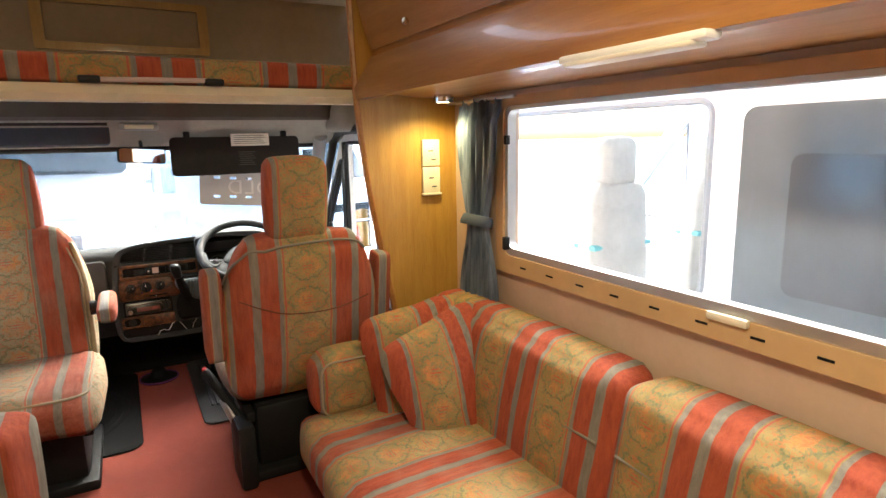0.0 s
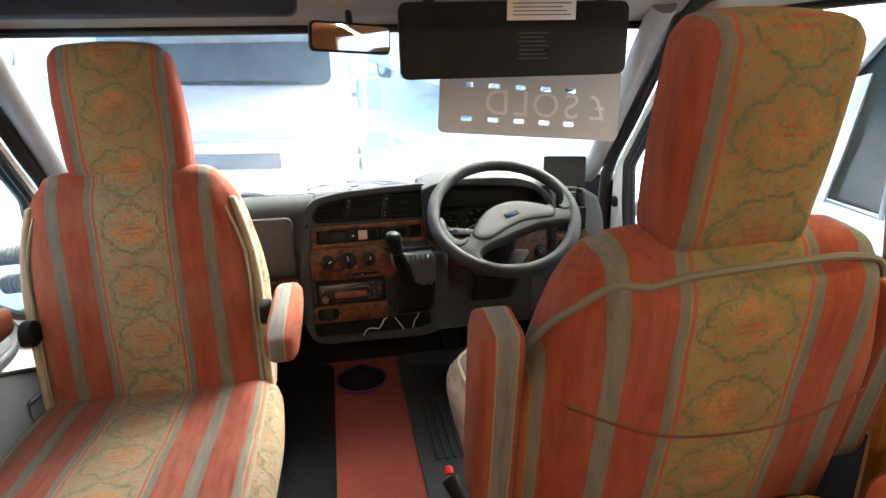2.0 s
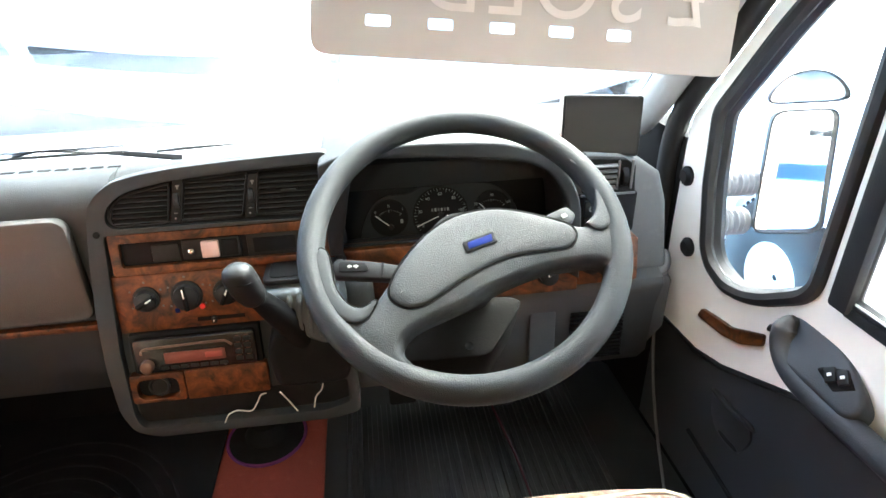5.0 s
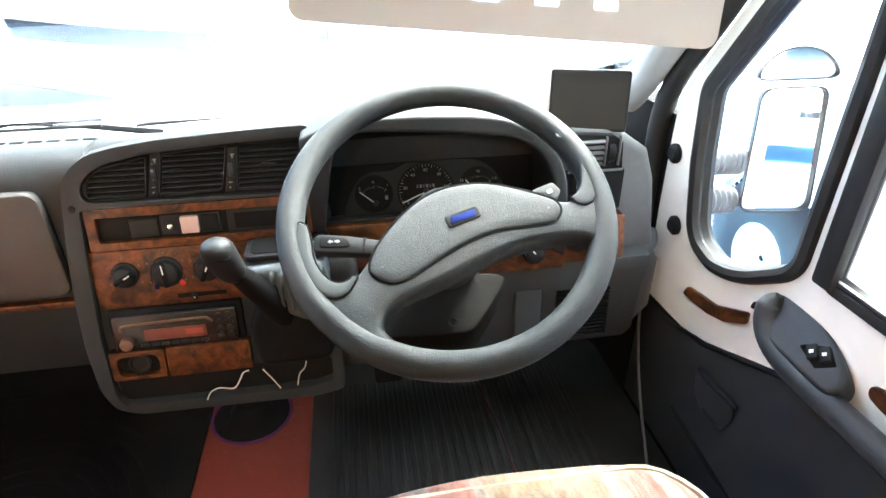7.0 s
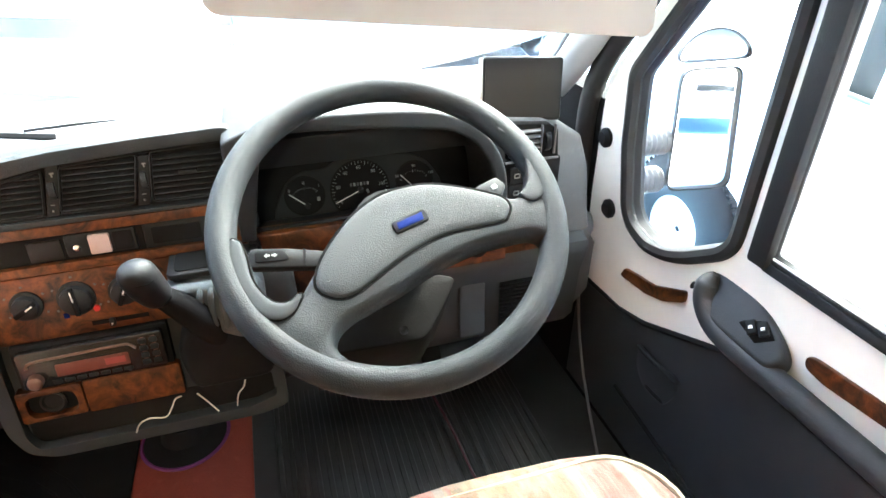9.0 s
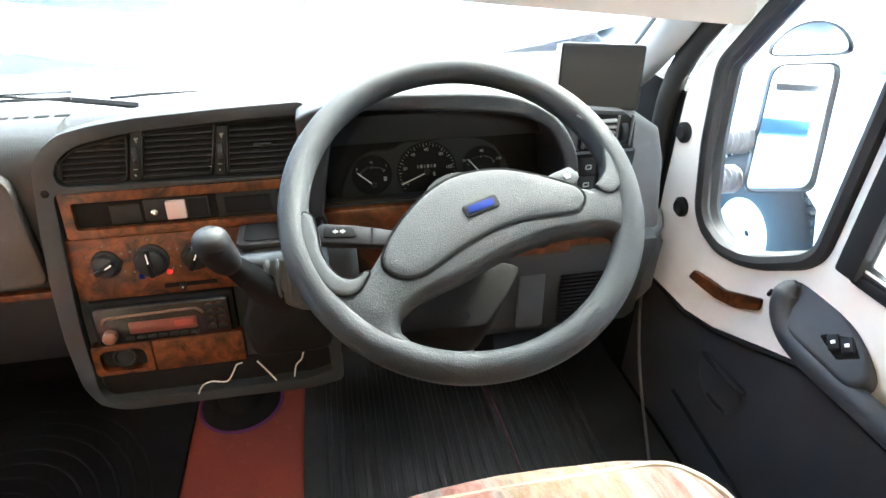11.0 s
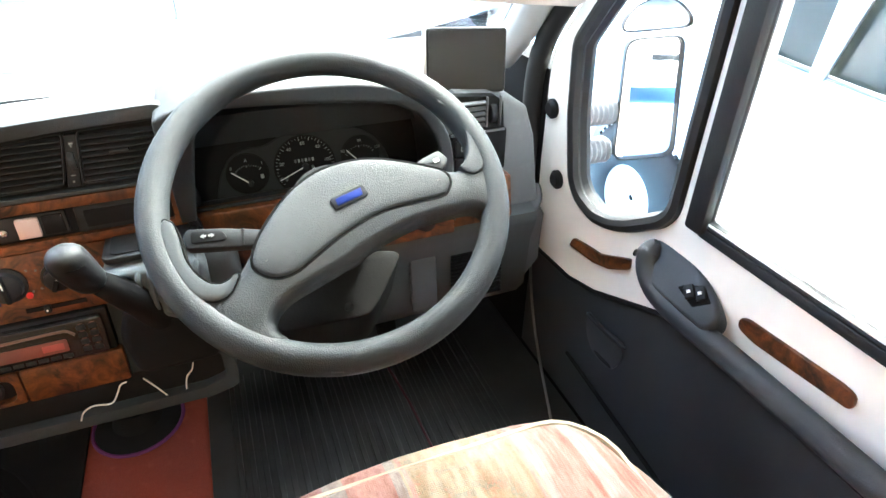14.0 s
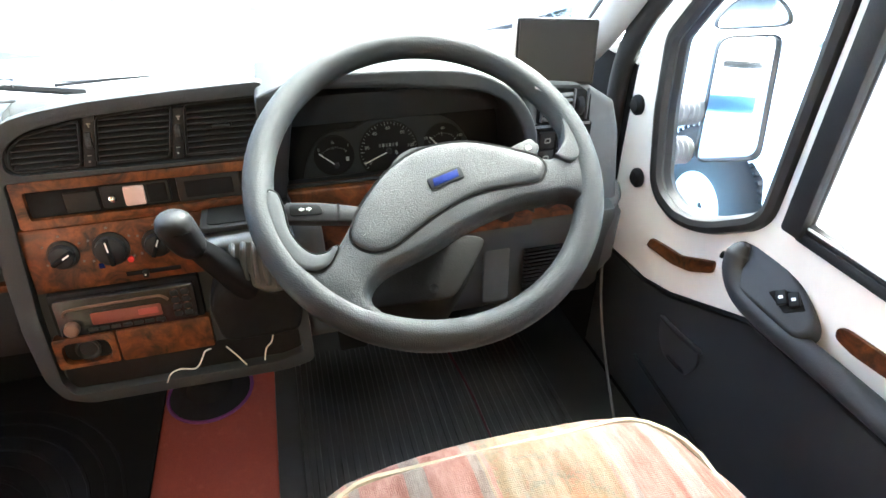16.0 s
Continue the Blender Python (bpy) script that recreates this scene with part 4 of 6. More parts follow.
        part("back_piping", turned(tube(smooth_path([(-0.218, 0.045, 0.83), (-0.185, 0.058, 0.862), (-0.13, 0.064, 0.876), (-0.06, 0.068, 0.878), (0.02, 0.070, 0.876), (0.09, 0.068, 0.870), (0.135, 0.066, 0.860), (0.18, 0.060, 0.862), (0.215, 0.052, 0.835), (0.243, 0.034, 0.80), (0.262, 0.0, 0.74)], 5), 0.005, 6), lean), M_ARMGREY, back, "grey cord")
    return t




def arm_cloth(name):
    """Armrest cover: a wide grey centre stripe between thin tan lines and brick-red sides."""
    n = Net(name)
    tc = n.node("ShaderNodeTexCoord")
    sep = n.node("ShaderNodeSeparateXYZ")
    n.t.links.new(tc.outputs["Object"], sep.inputs[0])
    v = tc.outputs["Object"]
    d = n.math("ABSOLUTE", n.math("SUBTRACT", n.math("ABSOLUTE", sep.outputs[0]), 0.296))
    d = n.math("ADD", d, n.math("MULTIPLY", n.math("SUBTRACT", n.noise(v, 40.0, 3), 0.5), 0.004))
    tone = n.noise(n.coords((90, 9, 9)), 1.0, 5, 0.65)
    red = n.mix(n.ramp(tone, 0.3, 0.7), (0.20, 0.034, 0.018), (0.32, 0.08, 0.04))
    grey = n.mix(n.ramp(tone, 0.3, 0.7), (0.13, 0.125, 0.12), (0.22, 0.21, 0.195))
    col = n.mix(n.math("LESS_THAN", d, 0.0155), red, (0.28, 0.22, 0.13))
    col = n.mix(n.math("LESS_THAN", d, 0.0125), col, grey)
    col = n.mix(n.math("MULTIPLY", n.ramp(n.noise(v, 900.0, 2), 0.4, 0.7), 0.15), col, (0.5, 0.42, 0.32))
    n.set(col, 0.92, 0.0)
    n.bump(n.noise(v, 900.0, 3, 0.7), 0.6, 0.0018)
    n.bsdf.inputs["Specular IOR Level"].default_value = 0.2
    return n.mat


M_ARM = arm_cloth("armrest_fabric")
M_ARMGREY = plain("grey_cord", (0.19, 0.17, 0.14), 0.9, bump=0.3)
M_SEAM = plain("dark_red_seam", (0.13, 0.05, 0.03), 0.9, bump=0.3)
cab = cab_seat("cab_seat", "striped red and tan passenger cab seat swivelled towards the living part", False, False, False)
cab.location = (-0.485, 2.65, 0)
drv = cab_seat("cab_seat", "striped red and tan driver's seat with raised armrests", True, True, True)
drv.matrix_world = pose(0.432, 2.115, 0, 0, 0, 180)
hb = thing("handbrake_lever", (0.15, 2.0, 0.0), "black handbrake lever with a red button beside the driver's seat", "lever")
part("grip", tube([(0.20, 2.08, 0.22), (0.15, 2.17, 0.30), (0.108, 2.25, 0.362)], [0.014, 0.016, 0.018], 10), M_BLACK, hb)
part("button", lathe([(0.009, 0), (0.009, 0.012), (0.004, 0.015)], pose(0.107, 2.255, 0.366, -55, 0, 0), 12), M_RED, hb)
part("bracket", box((0.165, 1.98, 0.0), (0.225, 2.14, 0.24), 0.015), M_BLACK, hb)
part("ratchet", turned(box((-0.006, -0.05, -0.02), (0.006, 0.05, 0.02), 0.006), pose(0.16, 2.13, 0.25, 40, 0, 20)), M_SILVER, hb)
bk = thing("seat_belt_buckle", (-0.80, 2.3, 0.2), "black seat-belt buckle with a red button beside the passenger seat", "buckle")
part("stalk", tube([(-0.80, 2.42, 0.02), (-0.79, 2.38, 0.2), (-0.785, 2.36, 0.33)], 0.012, 8), M_BLACK, bk)
part("button", box((-0.80, 2.34, 0.33), (-0.77, 2.37, 0.36), 0.004), M_RED, bk)

# ---- sofas ----
sofa = thing("sofa", (0.7, 0.3, 0.0), "long side sofa in red and tan striped fabric", "sofa")
part("base", box((0.42, -1.5, 0.0), (1.065, 1.95, 0.13), 0.005), M_WOOD, sofa, "wooden sofa box")
part("seat_cushion", cushion((0.345, 0.35, 0.11), (0.95, 1.93, 0.275), 0.055, 0.014, 14, 0.004), M_SOFATOP, sofa)
part("seat_cushion", cushion((0.345, -1.5, 0.11), (0.95, 0.345, 0.275), 0.055, 0.014, 14, 0.004), M_SOFATOP, sofa)
back_lean = lambda p: Vector((p.x + 0.07 * (p.z - 0.25) / 0.35, p.y, p.z))
for y0, y1 in ((1.0, 1.99), (0.02, 0.995), (-1.5, 0.015)):
    c = part("back_cushion", cushion((0.84, y0, 0.22), (1.0, y1, 0.612), 0.05, 0.018, 14, 0.004, back_lean), M_SOFA, sofa)
    part("seam", tube([(0.872 + 0.0, y0 + 0.03, 0.44), (0.868, (y0 + y1) / 2, 0.435), (0.872, y1 - 0.03, 0.44)], 0.004, 6), M_ARMGREY, c)
bol = thing("bolster_cushion", (0.52, 1.92, 0.28), "short stuffed bolster cushion in tan medallion fabric on the sofa's end", "cushion")
part("body", cushion((0.415, 1.84, 0.255), (0.64, 1.99, 0.475), 0.05, 0.015, 10, 0.003), M_SEAT, bol)
part("piping", tube([(x, 1.842, z) for x, z in rounded(0.425, 0.27, 0.63, 0.462, 0.045)], 0.004, 6, True), M_PIPING, bol)
pil = thing("scatter_cushion", (0.75, 1.74, 0.28), "large striped scatter cushion leaning in the sofa's corner", "cushion")


def pillow(cx, cy, cz, w, h, d, m):
    bm = bmesh.new()
    n = 22
    rows = {}
    for side in (-1, 1):
        for i in range(n + 1):
            for j in range(n + 1):
                u, v = 2 * i / n - 1, 2 * j / n - 1
                rim = abs(i - n / 2) == n / 2 or abs(j - n / 2) == n / 2
                if rim and side == 1:
                    rows[side, i, j] = rows[-1, i, j]
                    continue
                k = (max(0, 1 - u * u) * max(0, 1 - v * v)) ** 0.42
                pull = 1 - 0.05 * (1 - abs(u)) * abs(v) ** 2 - 0.05 * (1 - abs(v)) * abs(u) ** 2 - 0.13 * u ** 4 * v ** 4
                p = Vector((u * w / 2 * pull, side * d / 2 * k, v * h / 2 * pull))
                p += 0.008 * noise.noise_vector(p * 11 + Vector((3, 1, side)))
                rows[side, i, j] = bm.verts.new(m @ p)
    for side in (-1, 1):
        for i in range(n):
            for j in range(n):
                q = [rows[side, i, j], rows[side, i + 1, j], rows[side, i + 1, j + 1], rows[side, i, j + 1]]
                bm.faces.new(q if side < 0 else q[::-1])
    bmesh.ops.recalc_face_normals(bm, faces=bm.faces[:])
    return bm


part("cover", pillow(0, 0, 0, 0.46, 0.50, 0.17, pose(0.845, 1.64, 0.375, -24, -17, 4)), M_PILLOW, pil)
pil2 = thing("scatter_cushion", (0.72, 1.84, 0.28), "striped scatter cushion propped behind another on the sofa", "cushion")
part("cover", pillow(0, 0, 0, 0.44, 0.46, 0.15, pose(0.80, 1.80, 0.40, -18, -8, -4)), M_PILLOW, pil2)
lsofa = thing("sofa", (-0.75, 0.3, 0.0), "opposite side sofa in red and tan striped fabric", "sofa")
part("base", box((-1.065, -1.5, 0.0), (-0.46, 1.85, 0.13), 0.005), M_WOOD, lsofa)
part("seat_cushion", cushion((-0.95, -1.5, 0.11), (-0.40, 1.86, 0.275), 0.055, 0.012, 12, 0.003), M_SOFATOP, lsofa)
part("back_cushion", cushion((-1.06, -1.5, 0.25), (-0.90, 1.86, 0.63), 0.05, 0.012, 12, 0.003), M_SOFA, lsofa)
M_ENDCUSH = fabric("end_cushion_fabric", "X", 0.34, -0.10, "Z")
lb = thing("bolster_cushion", (-0.65, 1.9, 0.1), "stuffed end cushion in tan and red medallion fabric", "cushion")
part("body", turned(cushion((-0.40, -0.09, 0.10), (0.0, 0.09, 0.43), 0.035, 0.012, 12, 0.003), pose(-0.41, 1.97, 0, 0, 0, -24)), M_ENDCUSH, lb)

# ---- footwells ----
mat = thing("rubber_mat", (0.45, 2.9, 0.0), "black ribbed rubber mat in the driver's footwell", "mat")
part("sheet", prism(rounded(0.115, 2.56, 0.872, 3.395, 0.05), "xy", 0.0, 0.009, 0.003), M_MAT, mat)
for k in range(24):
    x = 0.17 + 0.024 * k
    part("rib", box((x - 0.006, 2.74, 0.008), (x + 0.006, 3.30, 0.015), 0.002, 1), M_MAT, mat)
mat = thing("rubber_mat", (-0.45, 2.9, 0.0), "black rubber mat with curved ribs in the passenger footwell", "mat")
part("sheet", prism(rounded(-0.872, 2.50, -0.122, 3.395, 0.06), "xy", 0.0, 0.009, 0.003), M_MATT, mat)
for k in range(12):
    r = 0.06 + 0.03 * k
    pts = [(-0.46 + r * math.cos(a), 2.95 + 1.15 * r * math.sin(a), 0.0060) for a in [i * math.pi / 16 for i in range(32)]]
    if r < 0.32:
        part("rib", tube(pts, 0.005, 6, True), M_MATT, mat)
boot = thing("floor_boot", (-0.03, 3.2, 0.0), "black rubber boot in a round cut-out of the carpet", "boot")
part("disc", turned(lathe([(0.088, 0.0), (0.088, 0.008), (0.075, 0.014), (0.05, 0.02), (0.03, 0.05)], Matrix(), 28), pose(-0.025, 3.245, 0.0)), M_MATT, boot)
part("rim", tube([(-0.025 + 0.09 * math.cos(a), 3.245 + 0.09 * math.sin(a), 0.008) for a in [i * math.pi / 16 for i in range(32)]], 0.004, 6, True), plain("purple_edging", (0.10, 0.02, 0.10), 0.8), boot, "purple edging")
for i, (x, w) in enumerate(((0.30, 0.06), (0.42, 0.06), (0.53, 0.045))):
    p = thing("pedal", (x, 3.2, 0.1), "black rubber-faced foot pedal", "pedal", "foot pedals")
    part("pad", turned(box((-w / 2, -0.01, -0.045), (w / 2, 0.01, 0.045), 0.006), pose(x, 3.20, 0.16 if i < 2 else 0.12, -35)), M_MATT, p)
    part("lever", tube([(x, 3.21, 0.16 if i < 2 else 0.12), (x, 3.28, 0.24), (x, 3.32, 0.36)], 0.009, 8), M_MATT, p)

# ---- dashboard ----
dash = thing("dashboard", (0.0, 3.2, 0.25), "grey moulded van dashboard with burl walnut panels", "dashboard")
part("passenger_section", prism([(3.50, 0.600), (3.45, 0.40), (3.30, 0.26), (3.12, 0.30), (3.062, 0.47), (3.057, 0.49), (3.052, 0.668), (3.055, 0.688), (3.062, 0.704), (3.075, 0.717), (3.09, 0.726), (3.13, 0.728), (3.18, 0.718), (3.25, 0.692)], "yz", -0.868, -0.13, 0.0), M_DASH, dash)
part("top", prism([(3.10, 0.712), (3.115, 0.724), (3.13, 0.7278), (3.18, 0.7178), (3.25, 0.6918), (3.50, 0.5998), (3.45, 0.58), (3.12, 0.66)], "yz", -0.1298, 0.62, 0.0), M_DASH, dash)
for k in range(7):
    part("demister_slot", box((-0.305 + 0.0265 * k, 3.128, 0.7245), (-0.286 + 0.0265 * k, 3.136, 0.7290), 0.001), M_MATT, dash)
lid = part("glove_lid", prism(rounded(-0.668, 0.503, -0.192, 0.680, 0.02), "xz", 3.036, 3.058, 0.006), M_DASHBROWN, dash, "brownish grey glove-box lid")
part("handle", prism(rounded(-0.435, 0.612, -0.325, 0.668, 0.006), "xz", 3.030, 3.038, 0.002), M_BURL, lid, "burl walnut handle plate")
part("latch", prism(rounded(-0.40, 0.625, -0.335, 0.656, 0.004), "xz", 3.026, 3.032, 0.002), M_MATT, lid)
part("trim_strip", box((-0.668, 3.044, 0.476), (-0.188, 3.060, 0.489), 0.003), M_BURL, dash, "thin burl strip")
# the centre tower: a raised grey surround over burl panels, its face leaning back
def leant(bm, slope=0.2, y=3.025, z=0.55):
    for v in bm.verts:
        v.co.y += y + slope * (v.co.z - z)
    return bm


def edged(bm, y0, r, seg=3):
    """Rounds the front edges of a plate that lies in the plane y0."""
    es = [e for e in bm.edges if all(abs(v.co.y - y0) < 1e-5 for v in e.verts) and len(e.link_faces) == 2 and e.calc_face_angle(0) > 1.0]
    bmesh.ops.bevel(bm, geom=es, offset=r, segments=seg, profile=0.5, affect="EDGES", clamp_overlap=True)
    return bm


TOWER = fillet([(-0.125, 0.300), (-0.160, 0.314), (-0.177, 0.35), (-0.183, 0.43), (-0.180, 0.52), (-0.172, 0.60), (-0.164, 0.66), (-0.160, 0.686), (-0.146, 0.708), (-0.119, 0.727), (-0.077, 0.736), (-0.02, 0.743), (0.09, 0.749), (0.17, 0.752), (0.205, 0.753), (0.205, 0.60), (0.218, 0.58), (0.218, 0.305), (0.17, 0.296)], 0.012, 3)
VENTS = [(-0.137, 0.668), (-0.133, 0.686), (-0.119, 0.701), (-0.097, 0.713), (-0.035, 0.724), (0.08, 0.732), (0.199, 0.736), (0.190, 0.653), (-0.128, 0.657)]
BURLS = [(-0.143, 0.648), (0.202, 0.650), (0.202, 0.325), (0.16, 0.314), (-0.145, 0.318), (-0.156, 0.34), (-0.157, 0.45), (-0.152, 0.53)]
bm = leant(prism(TOWER, "xz", 0.011, 0.30))
for v in bm.verts:
    # the hood falls towards the windscreen
    v.co.z -= 0.34 * max(0.0, v.co.y - 3.10) if v.co.z > 0.6 else 0.0
stack = part("console_tower", bm, M_DASH, dash)
part("surround", leant(edged(plate(TOWER, [fillet(VENTS, 0.012, 3), fillet(BURLS, 0.008, 3)], "xz", -0.006, 0.0125), -0.006, 0.006)), M_DASH, stack, "raised grey surround")
part("screw", leant(turned(lathe([(0.005, 0), (0.005, 0.002), (0.003, 0.003)], Matrix(), 14), pose(-0.152, -0.0055, 0.651, 90))), M_MATT, stack)


def face_panel(name, x0, z0, x1, z1, mat_, proud=0.004, r=0.006, parent=None, label=""):
    return part(name, leant(prism(rounded(x0, z0, x1, z1, r, 3), "xz", -proud, 0.0115, 0.0012)), mat_, parent or stack, label)


def span(poly, z):
    """Where a level line crosses an outline, from its least to its greatest x."""
    xs = [a[0] + (b[0] - a[0]) * (z - a[1]) / (b[1] - a[1]) for a, b in zip(poly, poly[1:] + poly[:1]) if (a[1] - z) * (b[1] - z) < 0]
    return min(xs), max(xs)


M_DIALPRINT = plain("dial_print", (0.22, 0.235, 0.225), 0.6)
M_SLAT = plain("vent_slat_black", (0.014, 0.0148, 0.0155), 0.5, vary=0.15, spec=0.15)
well = part("vent_well", leant(prism(fillet(VENTS, 0.012, 3), "xz", 0.008, 0.0112)), M_MATT, stack, "black vent well")
for poly in ([(-0.130, 0.668), (-0.125, 0.690), (-0.105, 0.705), (-0.036, 0.719), (-0.047, 0.660), (-0.124, 0.660)], [(-0.014, 0.722), (0.080, 0.728), (0.065, 0.662), (-0.027, 0.661)], [(0.097, 0.729), (0.194, 0.733), (0.182, 0.660), (0.087, 0.662)]):
    loop = fillet(poly, 0.006, 2)
    v = part("air_vent", leant(tube([(x, -0.001, z) for x, z in loop], 0.0017, 6, True)), M_SLAT, stack)
    for k in range(8):
        z = 0.6655 + 0.0078 * k
        if z > max(p[1] for p in poly) - 0.003:
            continue
        x0, x1 = span(poly, z)
        part("slat", leant(turned(box((x0 + 0.002, -0.006, -0.0011), (x1 - 0.002, 0.004, 0.0011), 0.0005, 1), pose(0, 0.003, z, 18))), M_SLAT, v)
part("vent_tab", leant(box((0.128, -0.006, 0.6955), (0.152, 0.002, 0.7005), 0.001)), M_SLAT, stack)
for x0, x1 in ((-0.0225, -0.036), (0.0885, 0.076)):
    at = lambda z: x1 + (x0 - x1) * (z - 0.661) / 0.062
    s = part("vent_slider", leant(prism([(at(0.658) - 0.0075, 0.658), (at(0.658) + 0.0075, 0.658), (at(0.725) + 0.0075, 0.725), (at(0.725) - 0.0075, 0.725)], "xz", -0.0005, 0.009, 0.001)), M_BLACK, stack)
    part("thumb_wheel", leant(turned(lathe([(0.0135, -0.004), (0.0145, 0.0), (0.0135, 0.004)], Matrix(), 20), pose(at(0.692), 0.007, 0.692, 0, 90, 0))), M_DASH, s)
    for z, w, h in ((0.7145, 0.0026, 0.0010), (0.7120, 0.0009, 0.0024), (0.6735, 0.0026, 0.0005), (0.6655, 0.0011, 0.0011)):
        part("mark", leant(box((at(z) - w, -0.0018, z - h), (at(z) + w, -0.0004, z + h), 0)), M_DIALPRINT, s)
up = part("burl_upper", leant(edged(plate(rounded(-0.1415, 0.5815, 0.200, 0.6465, 0.004, 3), [rounded(-0.127, 0.5935, 0.186, 0.6325, 0.004, 3)], "xz", -0.002, 0.0113), -0.002, 0.003)), M_BURL, stack, "burl walnut switch panel")
ins = face_panel("switch_recess", -0.129, 0.5915, 0.188, 0.6345, M_MATT, -0.006, 0.003)
face_panel("blank", -0.082, 0.596, -0.040, 0.624, M_SLAT, -0.004, 0.002, ins)
bank = face_panel("switch_bank", -0.035, 0.598, 0.054, 0.630, M_BLACK, -0.001, 0.003, ins)
face_panel("blank", 0.064, 0.594, 0.150, 0.631, M_SLAT, -0.003, 0.002, ins)
face_panel("blank", 0.074, 0.600, 0.140, 0.624, M_MATT, -0.0025, 0.002, ins)
face_panel("switch", -0.005, 0.6005, 0.0215, 0.6265, M_PINKSW, 0.004, 0.002, ins, "pinkish white switch")
face_panel("switch", 0.025, 0.6005, 0.050, 0.6265, M_MATT, 0.0005, 0.002, ins)
part("indicator", leant(turned(lathe([(0.0048, 0), (0.0048, 0.004), (0.002, 0.006)], Matrix(), 14), pose(-0.0205, 0.001, 0.612, 90))), M_CHROME, ins)
low = face_panel("burl_lower", -0.1505, 0.4855, 0.200, 0.5795, M_BURL, -0.001, 0.004, None, "burl walnut heater panel")
for i, x in enumerate((-0.102, -0.040, 0.021)):
    K = pose(x, 0.001, 0.5405, 90)
    r = 0.0205 if i != 1 else 0.0245
    k = part("heater_knob", leant(turned(lathe([(r, 0.0), (r, 0.003), (r - 0.004, 0.004), (r - 0.005, 0.012), (r - 0.008, 0.014)], Matrix(), 28), K)), M_BLACK, low)
    part("pointer", leant(turned(box((-0.0035, -r + 0.006, 0.010), (0.0035, r - 0.004, 0.0185), 0.002), K @ pose(0, 0, 0, 0, 0, (-60, 4, -25)[i]))), M_MATT, k)
    part("mark", leant(turned(box((-0.0009, 0.004, 0.018), (0.0009, r - 0.006, 0.0192), 0), K @ pose(0, 0, 0, 0, 0, (-60, 4, -25)[i]))), M_WHITE, k)
    for a in (-120, -60, 0, 60, 120):
        part("dot", leant(turned(box((-0.0016, r + 0.005, -0.001), (0.0016, r + 0.0078, 0.0006), 0), K @ pose(0, 0, 0, 0, 0, a))), M_INK, k)
part("lamp", leant(turned(lathe([(0.0042, 0), (0.0042, 0.003), (0.002, 0.0035)], Matrix(), 12), pose(-0.0185, 0.001, 0.521, 90))), M_RED, low)
part("cold_mark", leant(box((-0.062, -0.0005, 0.513), (-0.055, 0.0015, 0.520), 0)), M_BLUE, low)
part("slider", leant(box((-0.030, -0.0002, 0.4955), (0.045, 0.0015, 0.5015), 0)), M_MATT, low)
part("slider_knob", leant(box((-0.007, -0.008, 0.493), (0.001, 0.0, 0.504), 0.002)), M_BLACK, low)
part("mark", leant(box((-0.004, -0.009, 0.4975), (-0.002, -0.0078, 0.4995), 0)), M_WHITE, low)

rad = thing("car_radio", (-0.04, 3.0, 0.42), "black car radio with a dim reddish display and a silver knob", "radio")


def radio_piece(name, x0, z0, x1, z1, y0, y1, mat_, r=0.001, parent=None, label=""):
    return part(name, leant(prism(rounded(x0, z0, x1, z1, r, 2), "xz", y0, y1, min(r * 0.6, 0.002))), mat_, parent or rad, label)


M_RADIO = plain("gloss_black", (0.010, 0.010, 0.011), 0.25, vary=0.1)
M_BRONZE = plain("bronze_print", (0.09, 0.045, 0.030), 0.4, 0.3, vary=0.15)
radio_piece("sleeve", -0.141, 0.4165, 0.064, 0.4835, -0.003, 0.0112, M_MATT, 0.003)
radio_piece("front", -0.133, 0.4215, 0.057, 0.4785, -0.014, -0.002, M_RADIO, 0.005)
part("brow", leant(tube(smooth_path([(-0.122, -0.015, 0.456), (-0.115, -0.015, 0.4645), (-0.06, -0.015, 0.4665), (0.0, -0.015, 0.4675), (0.012, -0.015, 0.466), (0.020, -0.015, 0.459)], 4), 0.0019, 6)), M_BRONZE, rad, "bronze trim line")
radio_piece("display", -0.088, 0.436, 0.008, 0.455, -0.0152, -0.0135, M_DISPLAY, 0.002, None, "reddish display")
radio_piece("display_window", -0.024, 0.441, 0.003, 0.451, -0.0158, -0.015, plain("display_glow_print", (0.22, 0.045, 0.04), 0.4), 0.001)
part("volume_knob", leant(turned(lathe([(0.0105, 0), (0.010, 0.010), (0.007, 0.0125)], Matrix(), 22), pose(-0.115, -0.013, 0.4365, 90))), M_BRONZE, rad, "copper-coloured knob")
for k in range(7):
    radio_piece("button", -0.096 + 0.0155 * k, 0.4265, -0.083 + 0.0155 * k, 0.4320, -0.0155, -0.0135, M_BLACK)
for k in range(8):
    i, j = divmod(k, 4)
    radio_piece("button", 0.024 + 0.015 * i, 0.430 + 0.0112 * j, 0.035 + 0.015 * i, 0.4375 + 0.0112 * j, -0.0158, -0.0135, M_BLACK)
    radio_piece("legend", 0.0265 + 0.015 * i, 0.4385 + 0.0112 * j, 0.033 + 0.015 * i, 0.4395 + 0.0112 * j, -0.0145, -0.0135, M_BRONZE, 0.0003)
asht = part("burl_pocket", leant(edged(plate(rounded(-0.154, 0.3625, -0.0685, 0.4125, 0.004, 3), [rounded(-0.144, 0.368, -0.078, 0.4035, 0.012, 3)], "xz", -0.003, 0.0113), -0.003, 0.002)), M_BURL, stack, "burl-framed pocket")
face_panel("pocket_hole", -0.146, 0.366, -0.076, 0.4055, M_MATT, -0.008, 0.012, asht)
